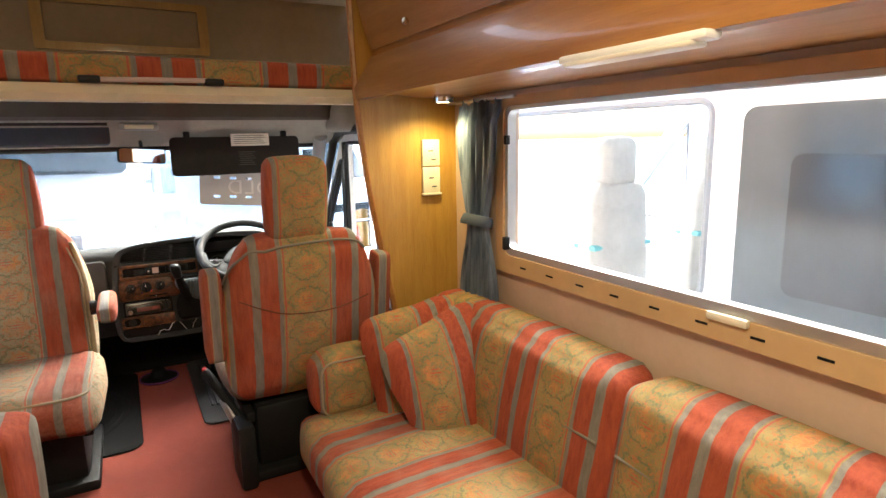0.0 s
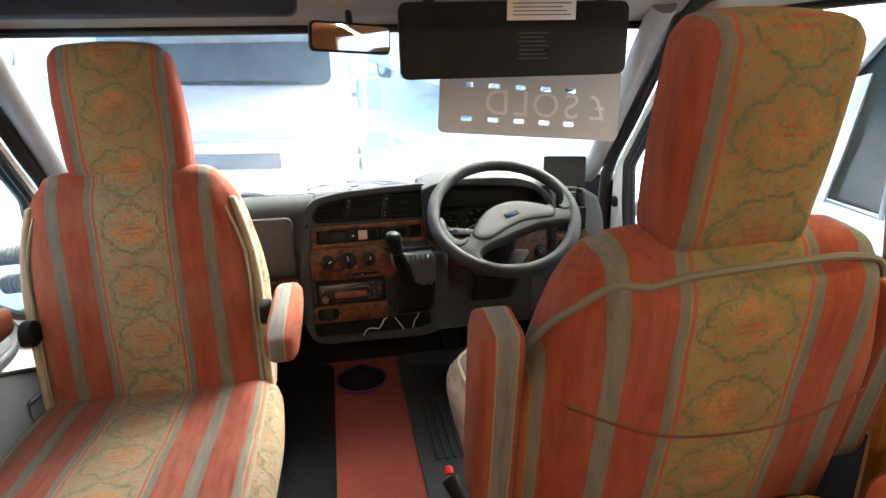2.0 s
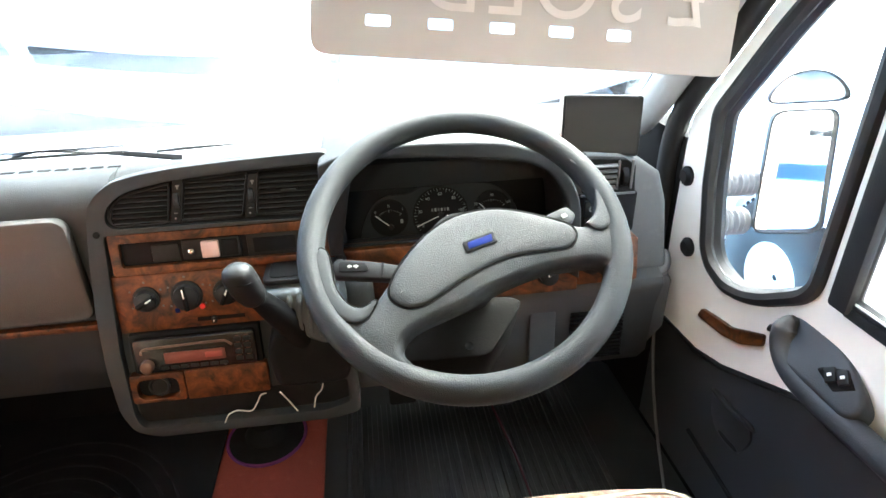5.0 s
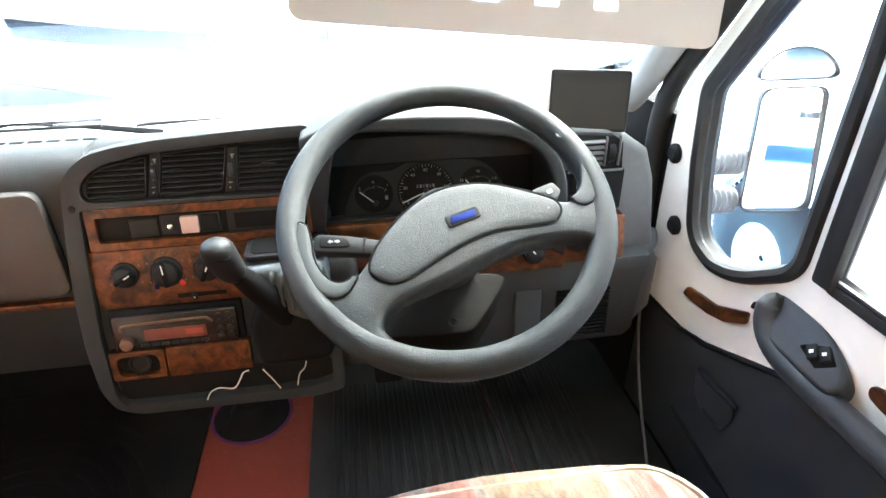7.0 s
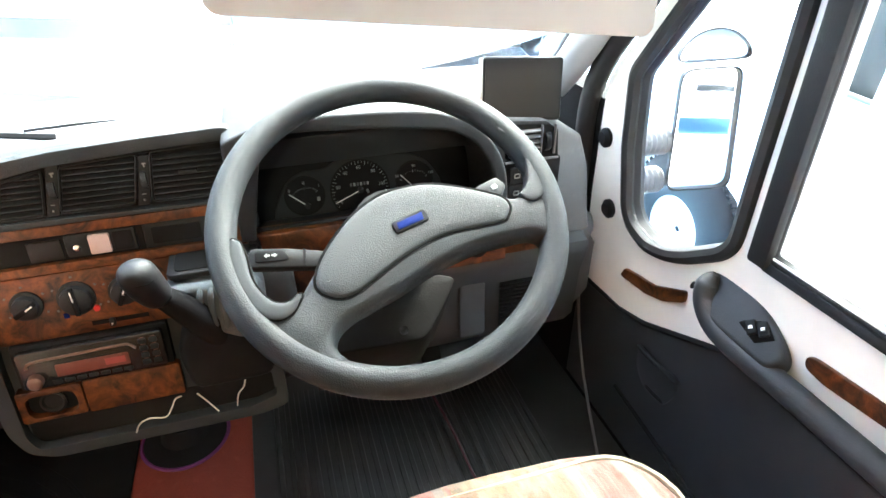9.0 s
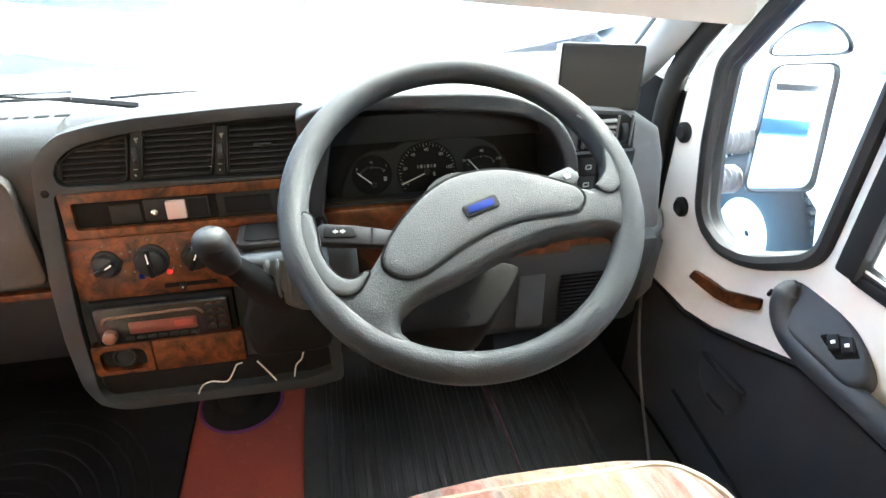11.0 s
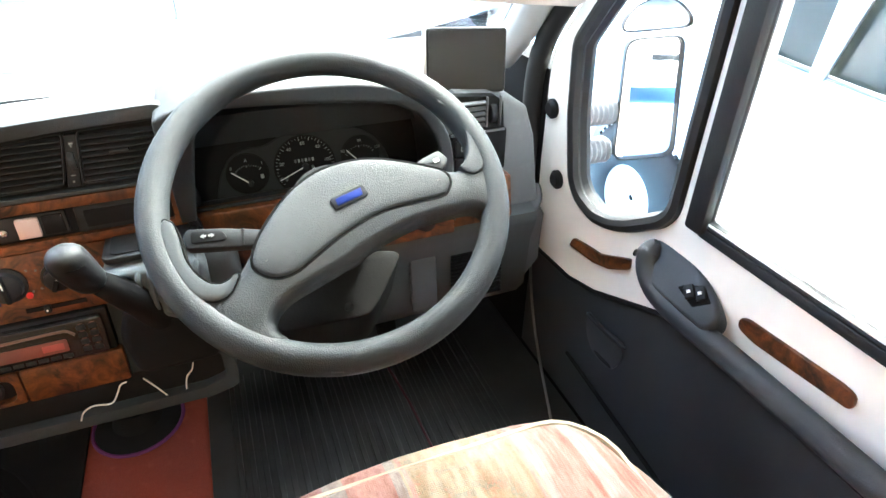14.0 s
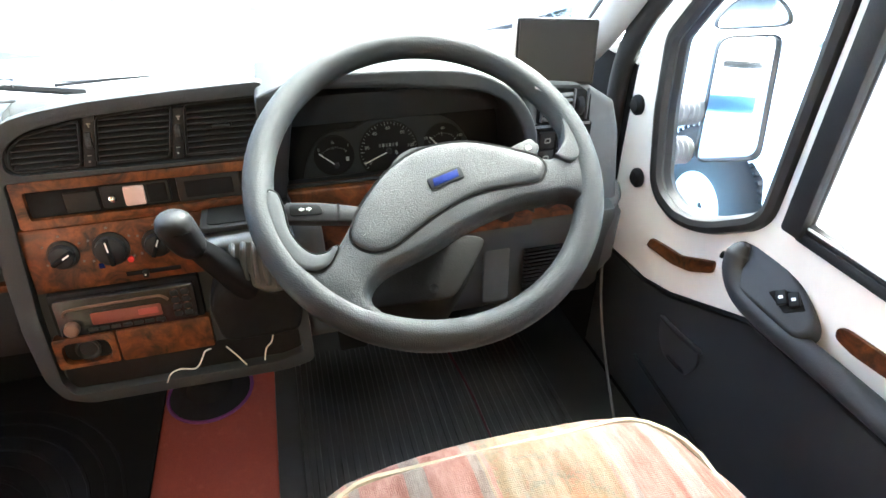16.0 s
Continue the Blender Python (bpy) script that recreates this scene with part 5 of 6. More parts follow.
part("bowl", leant(turned(lathe([(0.017, 0.0), (0.018, 0.004), (0.015, 0.005), (0.012, 0.002)], Matrix(), 22), pose(-0.111, 0.007, 0.386, 90))), M_BLACK, asht)
face_panel("burl_ashtray", -0.0665, 0.3605, 0.068, 0.4125, M_BURL, 0.002, 0.004, None, "burl walnut ashtray lid")
# flat black panel that paints the shade of an open tray
face_panel("tray_shade_panel", -0.153, 0.316, 0.198, 0.359, M_MATT, -0.0105, 0.008)
for pts in (((-0.012, 2.966, 0.318), (-0.003, 2.966, 0.334), (0.012, 2.968, 0.339), (0.034, 2.968, 0.335), (0.046, 2.970, 0.350), (0.053, 2.973, 0.362), (0.062, 2.976, 0.363)), ((0.085, 2.974, 0.364), (0.098, 2.970, 0.345), (0.110, 2.966, 0.325)), ((0.158, 2.974, 0.371), (0.154, 2.972, 0.359), (0.144, 2.970, 0.348), (0.139, 2.966, 0.328))):
    w = solid("loose_wire", tube(smooth_path(pts, 5), 0.0012, 6), M_PINKWIRE, "loose white wire end hanging from the dashboard tray", "wire", group="loose wires")

# instruments in their hooded recess
M_TICK = M_DIALPRINT
M_DIAL = plain("dial_black", (0.010, 0.0104, 0.011), 0.6, vary=0.1, spec=0.06)
hood = [(0.194, 0.592), (0.192, 0.70), (0.191, 0.736), (0.198, 0.747), (0.235, 0.760), (0.285, 0.767), (0.334, 0.769), (0.44, 0.765), (0.50, 0.756), (0.545, 0.736), (0.578, 0.708), (0.602, 0.668), (0.612, 0.62), (0.618, 0.505)]
mouth = [(0.594, 0.520), (0.590, 0.610), (0.583, 0.655), (0.570, 0.682), (0.553, 0.704), (0.530, 0.719), (0.498, 0.730), (0.39, 0.742), (0.29, 0.748), (0.262, 0.744), (0.242, 0.728), (0.226, 0.66), (0.214, 0.592)]
part("instrument_hood", prism([(p.x, p.y) for p in smooth_path([(x, z, 0) for x, z in hood], 3)] + [(p.x, p.y) for p in smooth_path([(x, z, 0) for x, z in mouth], 3)], "xz", 3.015, 3.19, 0.005, 3), M_DASH, dash)
part("hood_floor", prism([(3.052, 0.588), (3.056, 0.590), (3.17, 0.548), (3.17, 0.50), (3.09, 0.50)], "yz", 0.203, 0.612), M_DASH, dash)
PANEL = dict(slope=0.15, y=3.145, z=0.60)
clus = part("instrument_panel", leant(prism([(0.205, 0.53), (0.606, 0.53), (0.602, 0.63), (0.585, 0.68), (0.560, 0.708), (0.52, 0.728), (0.42, 0.745), (0.29, 0.752), (0.215, 0.742)], "xz", 0.0, 0.02), **PANEL), M_DIAL, dash)
binn = part("dial_plate", leant(prism(fillet([(0.240, 0.545), (0.246, 0.575), (0.258, 0.605), (0.275, 0.627), (0.299, 0.637), (0.331, 0.635), (0.356, 0.649), (0.396, 0.655), (0.485, 0.646), (0.512, 0.631), (0.534, 0.600), (0.545, 0.545)], 0.012, 3), "xz", -0.004, 0.003, 0.002), **PANEL), plain("dial_plate_grey", (0.022, 0.0245, 0.0255), 0.6, spec=0.1), clus)
for cx, cz, r, px, pz, tip, arc, labels in ((0.297, 0.596, 0.034, 0.299, 0.580, 140, (50, 138), (("0", 134), ("½", 93), ("1", 54))), (0.391, 0.595, 0.052, 0.391, 0.595, 202, (-8, 214), (("0", 209), ("20", 168), ("40", 127), ("60", 90), ("80", 50), ("100", 9))), (0.487, 0.600, 0.034, 0.487, 0.586, 133, (40, 146), (("50", 142), ("90", 90), ("130", 38)))):
    dial = part("dial", leant(turned(lathe([(r, 0.0), (r, 0.0052), (r - 0.0012, 0.0056), (r - 0.002, 0.0046), (0.0, 0.0046)], Matrix(), 40), pose(cx, 0.0, cz, 90)), **PANEL), M_DIAL, binn)
    D = pose(px, -0.0046, pz, 90)
    big_r = r * 0.94 if r > 0.05 else 0.036
    n = 32 if r > 0.05 else 12
    for k in range(n + 1):
        R0 = D @ pose(0, 0, 0, 0, 0, arc[0] + (arc[1] - arc[0]) * k / n)
        big = k % (3 if r > 0.05 else 6) == 0
        part("tick", leant(turned(box((big_r * (0.88 if big else 0.93) - (0.0 if r > 0.05 else 0.005), -0.0004 if big else -0.00025, 0.0), (big_r * 1.0 - (0.0 if r > 0.05 else 0.005), 0.0004 if big else 0.00025, 0.0006), 0), R0), **PANEL), M_TICK, dial)
    part("needle", leant(turned(box((0.004, -0.0007, 0.003), (big_r * 0.98, 0.0005, 0.0042), 0), D @ pose(0, 0, 0, 0, 0, tip)), **PANEL), M_WHITE, dial)
    part("hub", leant(turned(lathe([(0.005, 0.0), (0.005, 0.005), (0.003, 0.006)], Matrix(), 14), D), **PANEL), M_BLACK, dial)
    for ch, a in labels:
        lr = r * 0.74 if r > 0.05 else 0.0385
        text(ch, 0.0078 if r > 0.05 else 0.0068, Matrix.Translation((0, 3.145 + 0.15 * (pz + lr * math.sin(radians(a)) - 0.60), 0)) @ D @ pose(lr * math.cos(radians(a)), lr * math.sin(radians(a)), 0.0008), M_TICK, dial, "numeral")
    if r > 0.05:
        for k in range(6):
            part("counter_digit", leant(box((cx - 0.017 + 0.0058 * k, -0.0054, cz + 0.007), (cx - 0.0135 + 0.0058 * k, -0.0047, cz + 0.0125), 0), **PANEL), M_TICK if k % 2 else M_INK, dial)
        part("reset_knob", leant(turned(lathe([(0.0022, 0), (0.0022, 0.007), (0.001, 0.008)], Matrix(), 10), pose(0.403, -0.0046, 0.592, 90)), **PANEL), M_TICK, dial)
    elif px < 0.4:
        part("fuel_mark", leant(box((0.3165, -0.0054, 0.585), (0.3215, -0.0047, 0.592), 0), **PANEL), M_TICK, dial)

# burl panel under the instruments, with the lighting switches
part("burl_strip", leant(prism(rounded(0.198, 0.480, 0.618, 0.586, 0.004, 3), "xz", 0.0, 0.03, 0.002), 0.2, 3.035, 0.55), M_BURL, dash, "burl walnut strip under the instruments")
part("burl_end", leant(prism(rounded(0.619, 0.480, 0.738, 0.560, 0.006, 3), "xz", 0.0, 0.03, 0.002), 0.2, 3.050, 0.55), M_BURL, dash, "burl walnut lighting panel")
for x, z, y in ((0.563, 0.517, 0.0), (0.647, 0.522, 0.015)):
    k = part("light_knob", leant(turned(lathe([(0.021, 0), (0.021, 0.003), (0.017, 0.004), (0.016, 0.016), (0.012, 0.018)], Matrix(), 24), pose(x, y, z, 90)), 0.2, 3.035, 0.55), M_BLACK, dash)
    part("mark", leant(turned(box((-0.0008, 0.002, 0.0175), (0.0008, 0.012, 0.0187), 0), pose(x, y, z, 90) @ pose(0, 0, 0, 0, 0, 35)), 0.2, 3.035, 0.55), M_WHITE, k)
# paler than the dash plastic: light from the door window is in the colour
M_KNEELIT = grained("knee_panel_lit_grey", (0.066, 0.072, 0.074), 0.55, 0.3)
knee = part("knee_panel", prism([(3.09, 0.482), (3.052, 0.470), (3.048, 0.455), (3.052, 0.44), (3.064, 0.40), (3.072, 0.285), (3.10, 0.245), (3.20, 0.23), (3.30, 0.24), (3.30, 0.482)], "yz", 0.21, 0.80, 0.0), M_KNEELIT, dash)
KT = pose(0, 3.064, 0.40, -4)
part("pocket_lid", turned(prism(rounded(0.546, -0.108, 0.598, 0.010, 0.008), "xz", -0.004, 0.004, 0.002), KT), M_KNEELIT, knee)
for k in range(13):
    part("grille_slat", turned(box((0.628, -0.0065, -0.104 + 0.0083 * k), (0.735, 0.004, -0.0995 + 0.0083 * k), 0.001, 1), KT), M_MATT, knee)
part("side_cover", cushion((0.196, 2.985, 0.40), (0.256, 3.06, 0.552), 0.014, 0.003, 8), M_KNEELIT, dash, "grey cover beside the steering column")
# dash plastic raised further, to carry the side window's light
M_PODLIT = grained("end_pod_lit_grey", (0.105, 0.110, 0.114), 0.55, 0.25)
pod = part("end_pod", prism([(0.622, 0.40), (0.620, 0.69), (0.64, 0.709), (0.70, 0.706), (0.735, 0.694), (0.778, 0.668), (0.798, 0.612), (0.812, 0.52), (0.822, 0.47), (0.84, 0.44), (0.838, 0.33), (0.79, 0.27), (0.66, 0.30)], "xz", 3.078, 3.32, 0.014, 3), M_PODLIT, dash)
part("lower_roll", tube(smooth_path([(0.70, 3.07, 0.452), (0.76, 3.068, 0.458), (0.815, 3.085, 0.468), (0.84, 3.13, 0.475)], 5), 0.012, 10), M_PODLIT, pod)
sv = part("side_vent", prism([(0.632, 0.645), (0.630, 0.709), (0.705, 0.702), (0.722, 0.690), (0.726, 0.642)], "xz", 3.066, 3.085, 0.003), M_MATT, pod)
for k in range(5):
    part("slat", turned(box((0.637, -0.004, -0.0017), (0.687, 0.004, 0.0017), 0.0006, 1), pose(0, 3.064, 0.655 + 0.0098 * k, 25)), M_PODLIT, sv)
for x in (0.634, 0.690, 0.715):
    part("upright", box((x - 0.0016, 3.0615, 0.650), (x + 0.0016, 3.068, 0.702), 0.0006, 1), M_PODLIT, sv)
part("thumb_wheel", turned(lathe([(0.018, -0.005), (0.019, 0.0), (0.018, 0.005)], Matrix(), 20), pose(0.702, 3.074, 0.672, 0, 90, 0)), M_BLACK, sv)
part("switch_frame", box((0.628, 3.0665, 0.566), (0.732, 3.084, 0.641), 0.003), M_MATT, pod)
part("frame_line", box((0.626, 3.0635, 0.6395), (0.726, 3.068, 0.6435), 0.001), M_PODLIT, pod)
for x0, z0 in ((0.634, 0.602), (0.634, 0.570), (0.668, 0.602), (0.668, 0.570)):
    b = part("switch", turned(box((x0, 0, z0), (x0 + 0.029, 0.02, z0 + 0.030), 0.003), pose(0, 3.061, 0)), M_BLACK, pod)
    if x0 < 0.65:
        part("mark", plate(rounded(x0 + 0.009, z0 + 0.011, x0 + 0.020, z0 + 0.020, 0.002, 2), [rounded(x0 + 0.011, z0 + 0.013, x0 + 0.018, z0 + 0.018, 0.001, 2)], "xz", 3.0600, 3.0612), M_TICK, b)

# gear lever on the dashboard
gl = thing("gear_lever", (0.10, 2.95, 0.45), "dash-mounted gear lever with a black knob and a grey ribbed gaiter", "gear lever")
part("console", prism(fillet([(0.085, 0.375), (0.075, 0.45), (0.10, 0.50), (0.21, 0.51), (0.215, 0.45), (0.205, 0.375)], 0.02, 3), "xz", 2.962, 3.10, 0.018, 3), M_MATT, gl, "black console")
part("gaiter", prism(fillet([(0.084, 0.535), (0.084, 0.562), (0.10, 0.568), (0.205, 0.570), (0.216, 0.55), (0.212, 0.475), (0.175, 0.462), (0.12, 0.495)], 0.012, 3), "xz", 2.955, 3.04, 0.012, 3), M_GREYBLUE, gl, "blue-grey ribbed gaiter")
for k in range(6):
    x = 0.126 + 0.0145 * k
    part("gaiter_rib", tube(smooth_path([(x + 0.006, 2.968, 0.566), (x + 0.004, 2.953, 0.556), (x + 0.001, 2.9515, 0.535), (x, 2.952, 0.512 - 0.006 * k), (x, 2.962, 0.496 - 0.006 * k)], 4), [0.003] * 3 + [0.0045] * 11 + [0.003] * 3, 8), M_GREYBLUE, gl)
part("gate_plate", prism(rounded(0.090, 2.972, 0.212, 3.045, 0.012), "xy", 0.572, 0.582, 0.003), M_BLACK, gl)
part("gate_slot", prism(rounded(0.10, 2.980, 0.202, 3.035, 0.010), "xy", 0.580, 0.5835), M_MATT, gl)
part("boot", tube(smooth_path([(0.090, 2.892, 0.612), (0.098, 2.912, 0.585), (0.110, 2.94, 0.545), (0.125, 2.965, 0.505), (0.14, 2.99, 0.46)], 4), [0.013] * 3 + [0.0145 + 0.001 * k for k in range(14)], 14), M_MATT, gl, "black tapered boot")
part("knob", tube(smooth_path([(0.094, 2.902, 0.596), (0.090, 2.892, 0.612), (0.086, 2.883, 0.632), (0.083, 2.878, 0.648), (0.082, 2.876, 0.662)], 4), [0.012, 0.0165, 0.0185, 0.0195, 0.0202, 0.0207, 0.0212, 0.0216, 0.0219, 0.0221, 0.0222, 0.0221, 0.0217, 0.0206, 0.0186, 0.0150, 0.006], 18), M_BLACK, gl)
for z in (0.622, 0.632, 0.642):
    part("finger_groove", tube([(0.086 - 0.0185 * math.cos(a), 2.882 - 0.0205 * math.sin(a) + 0.4 * (0.632 - z), z) for a in [i * math.pi / 10 for i in range(2, 9)]], 0.0010, 5), M_MATT, gl)

# steering wheel
WC = pose(0.376, 2.808, 0.709) @ pose(0, 0, 0, 0, 0, -5.5) @ pose(0, 0, 0, 90 - 56.2)
sw_ = thing("steering_wheel", (0.376, 2.808, 0.709), "grey moulded steering wheel turned slightly, with a blue badge", "steering wheel")
W = WC
part("rim", tube([W @ Vector((0.188 * math.cos(a), 0.188 * math.sin(a), 0.0)) for a in [i * math.pi / 64 for i in range(128)]], 0.0168, 20, True), M_WHEEL, sw_)


def moulded(outline, profile, per=4):
    """A moulded pad over a smooth outline; the profile gives inset and height, from its foot to its crown."""
    loop = smooth_path([(x, y, 0) for x, y in outline] + [(*outline[0], 0)], per)[:-1]
    area = sum(a.x * b.y - b.x * a.y for a, b in zip(loop, loop[1:] + loop[:1]))
    if area < 0:
        loop.reverse()
    n = len(loop)
    out = [((loop[(i + 1) % n] - loop[i - 1]).normalized()) for i in range(n)]
    bm = bmesh.new()
    rings = [[bm.verts.new((p.x - d.y * inset, p.y + d.x * inset, h)) for p, d in zip(loop, out)] for inset, h in profile]
    for A, B in zip(rings, rings[1:]):
        for i in range(n):
            bm.faces.new((A[i], A[(i + 1) % n], B[(i + 1) % n], B[i]))
    for ring in (rings[0], rings[-1]):
        es = [bm.edges.get((ring[i], ring[(i + 1) % n])) for i in range(n)]
        bmesh.ops.triangle_fill(bm, use_beauty=True, use_dissolve=False, edges=es)
    bmesh.ops.recalc_face_normals(bm, faces=bm.faces[:])
    return turned(bm, W)


on_rim = lambda *angles: [(0.197 * math.cos(radians(a)), 0.197 * math.sin(radians(a))) for a in angles]
# the spokes lie a little turned, as the wheel was left
thumb_in = [(-0.1715, -0.006), (-0.166, -0.019), (-0.161, -0.037), (-0.157, -0.059), (-0.148, -0.077), (-0.136, -0.089), (-0.123, -0.091), (-0.111, -0.084)]
hub_top = [(-0.104, -0.074), (-0.096, -0.061), (-0.086, -0.044), (-0.068, -0.017), (-0.044, 0.008), (-0.016, 0.027), (0.016, 0.036), (0.048, 0.037), (0.082, 0.029), (0.115, 0.017), (0.133, 0.011)]
thumb_up = [(0.147, 0.009), (0.159, 0.017), (0.166, 0.031), (0.168, 0.058), (0.159, 0.081), (0.149, 0.098)]
hole_top = [(0.172, -0.064), (0.166, -0.056), (0.160, -0.048), (0.148, -0.045), (0.126, -0.047), (0.09, -0.052), (0.055, -0.064), (0.025, -0.077), (-0.005, -0.093), (-0.033, -0.105), (-0.056, -0.115), (-0.070, -0.125), (-0.077, -0.136), (-0.076, -0.147), (-0.068, -0.158)]
part("spokes", moulded(on_rim(-176) + thumb_in + hub_top + thumb_up + on_rim(33, 18, 4, -10) + hole_top + on_rim(-114, -128, -142, -154, -166), [(0, -0.012), (0, -0.003), (0.0015, 0.003), (0.004, 0.0075), (0.0075, 0.0105), (0.011, 0.0118)]), M_WHEEL, sw_)
pad = [(-0.093, -0.069), (-0.085, -0.048), (-0.067, -0.021), (-0.044, 0.004), (-0.016, 0.023), (0.016, 0.032), (0.048, 0.033), (0.082, 0.025), (0.115, 0.013), (0.130, 0.005), (0.135, -0.007), (0.130, -0.019), (0.121, -0.0265), (0.092, -0.030), (0.058, -0.034), (0.028, -0.044), (-0.004, -0.061), (-0.031, -0.079), (-0.050, -0.091), (-0.068, -0.095), (-0.084, -0.089), (-0.092, -0.080)]
part("horn_pad", moulded(pad, [(0.0008, -0.004), (0.0008, 0.0116), (0.0020, 0.0130), (0.005, 0.0138), (0.011, 0.0145), (0.016, 0.0148)]), M_WHEEL, sw_, "padded horn cover")
# a raised strip; its blackness replaces the shade of a cut groove
part("pad_groove", moulded(pad, [(-0.0018, -0.006), (-0.0018, 0.0121), (0.002, 0.0121)]), M_GROOVESHADE, sw_, "near-black strip standing in for the shaded parting groove")
BW = W @ pose(0.0165, -0.0145, -0.0004, 0, 0, 20)
bd = part("badge", turned(prism(rounded(-0.0205, -0.0075, 0.0205, 0.0075, 0.003), "xy", 0.0135, 0.0164, 0.0006), BW), M_MATT, sw_)
part("badge_enamel", turned(prism([(-0.0165, -0.0045), (0.0145, -0.0045), (0.0165, 0.0045), (-0.0145, 0.0045)], "xy", 0.0158, 0.0168, 0.0003), BW), M_BLUE, bd, "blue enamel badge")
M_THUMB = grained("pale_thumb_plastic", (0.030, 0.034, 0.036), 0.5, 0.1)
left_out = [(-0.107, -0.086), (-0.115, -0.102), (-0.126, -0.109), (-0.139, -0.108), (-0.154, -0.098), (-0.168, -0.073), (-0.177, -0.043), (-0.179, -0.026), (-0.1755, -0.013)]
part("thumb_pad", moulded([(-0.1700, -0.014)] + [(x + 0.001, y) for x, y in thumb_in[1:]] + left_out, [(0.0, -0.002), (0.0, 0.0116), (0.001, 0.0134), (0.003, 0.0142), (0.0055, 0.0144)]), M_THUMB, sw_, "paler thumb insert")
part("thumb_groove", moulded([(-0.1700, -0.014)] + [(x + 0.001, y) for x, y in thumb_in[1:]] + left_out, [(-0.0012, -0.004), (-0.0012, 0.0128), (0.001, 0.0128)]), M_GROOVESHADE, sw_)
right_out = [(0.143, 0.1045), (0.149, 0.104), (0.164, 0.093), (0.178, 0.068), (0.184, 0.038), (0.184, 0.016), (0.177, 0.003), (0.166, -0.003), (0.156, 0.0)]
right_pad = [(0.149, 0.008)] + [(x - 0.0005, y) for x, y in thumb_up[1:]] + right_out
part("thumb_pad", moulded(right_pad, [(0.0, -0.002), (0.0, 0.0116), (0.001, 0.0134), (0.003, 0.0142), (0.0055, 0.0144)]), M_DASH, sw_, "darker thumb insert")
col = thing("steering_column", (0.40, 2.95, 0.5), "grey steering column shroud with two control stalks", "steering column")
part("shroud", turned(join(tube([(0, 0, -0.012), (0, 0.0, -0.08), (0, -0.005, -0.16), (0, -0.01, -0.30)], [0.046, 0.048, 0.05, 0.055], 20)), WC), M_BLACK, col)
low_sh = part("lower_shroud", turned(prism(fillet([(-0.085, -0.025), (0.066, -0.028), (0.080, -0.034), (0.080, -0.042), (0.058, -0.075), (0.030, -0.112), (-0.085, -0.116)], 0.012, 3), "xy", -0.24, -0.118, 0.006, 3), WC), plain("shroud_brown_black", (0.007, 0.0066, 0.006), 0.65, bump=0.3, spec=0.06), col)
part("screw_hole", turned(lathe([(0.006, -0.1175), (0.006, -0.116), (0.003, -0.1175)], Matrix(), 12), WC @ pose(0.004, -0.098, 0)), M_MATT, low_sh)
stalk = part("indicator_stalk", turned(prism(fillet([(-0.170, -0.004), (-0.165, 0.004), (-0.126, 0.000), (-0.095, -0.006), (-0.03, -0.02), (-0.03, -0.04), (-0.095, -0.028), (-0.167, -0.021)], 0.005, 3), "xy", -0.062, -0.046, 0.003), WC), M_BLACK, col)
part("raised_face", turned(prism(fillet([(-0.161, -0.001), (-0.127, -0.004), (-0.122, -0.013), (-0.125, -0.017), (-0.161, -0.016)], 0.004, 3), "xy", -0.047, -0.0446, 0.001), WC), M_MATT, stalk)
part("collar", turned(prism([(-0.106, -0.004), (-0.103, -0.0045), (-0.104, -0.027), (-0.107, -0.0265)], "xy", -0.0465, -0.0452), WC), M_MATT, stalk)
for x, s in ((-0.147, -1), (-0.139, 1)):
    part("arrow", turned(prism([(x + s * 0.0036, -0.009), (x, -0.0062), (x, -0.0078), (x - s * 0.003, -0.0078), (x - s * 0.003, -0.0102), (x, -0.0102), (x, -0.0118)], "xy", -0.0446, -0.0440), WC), M_TICK, stalk)
ws_ = part("wiper_stalk", turned(tube([(0.04, 0.0, -0.06), (0.09, 0.032, -0.056), (0.125, 0.052, -0.052)], 0.007, 10), WC), M_BLACK, col)
paddle = part("paddle", turned(prism(fillet([(0.098, 0.040), (0.120, 0.060), (0.147, 0.071), (0.158, 0.057), (0.150, 0.043), (0.110, 0.027)], 0.005, 3), "xy", -0.058, -0.046, 0.003), WC), M_DASH, ws_, "grey paddle end")
part("mark", turned(prism(rounded(-0.004, -0.003, 0.004, 0.003, 0.001), "xy", -0.046, -0.0452), WC @ pose(0.141, 0.055, 0, 0, 0, 22)), M_TICK, paddle)

nav = thing("sat_nav", (0.67, 3.12, 0.70), "dark sat-nav screen on a holder standing on the dashboard", "sat nav")
NM = pose(0.669, 3.108, 0.752, -12, 1, -14)
part("case", turned(prism(rounded(-0.067, -0.051, 0.067, 0.051, 0.006), "xz", 0.0, 0.018, 0.003), NM), M_BLACK, nav)
part("screen", turned(prism(rounded(-0.062, -0.046, 0.062, 0.046, 0.003), "xz", -0.0015, 0.001), NM), M_SCREEN, nav)
part("bezel_edge", turned(box((-0.071, 0.0, -0.045), (-0.066, 0.016, 0.048), 0.001), NM), M_SILVER, nav)
part("holder", tube([(0.672, 3.125, 0.72), (0.675, 3.15, 0.74), (0.68, 3.19, 0.735)], 0.01, 8), M_BLACK, nav)
part("foot", lathe([(0.03, 0), (0.028, 0.008), (0.012, 0.012)], pose(0.68, 3.19, 0.722), 16), M_BLACK, nav)
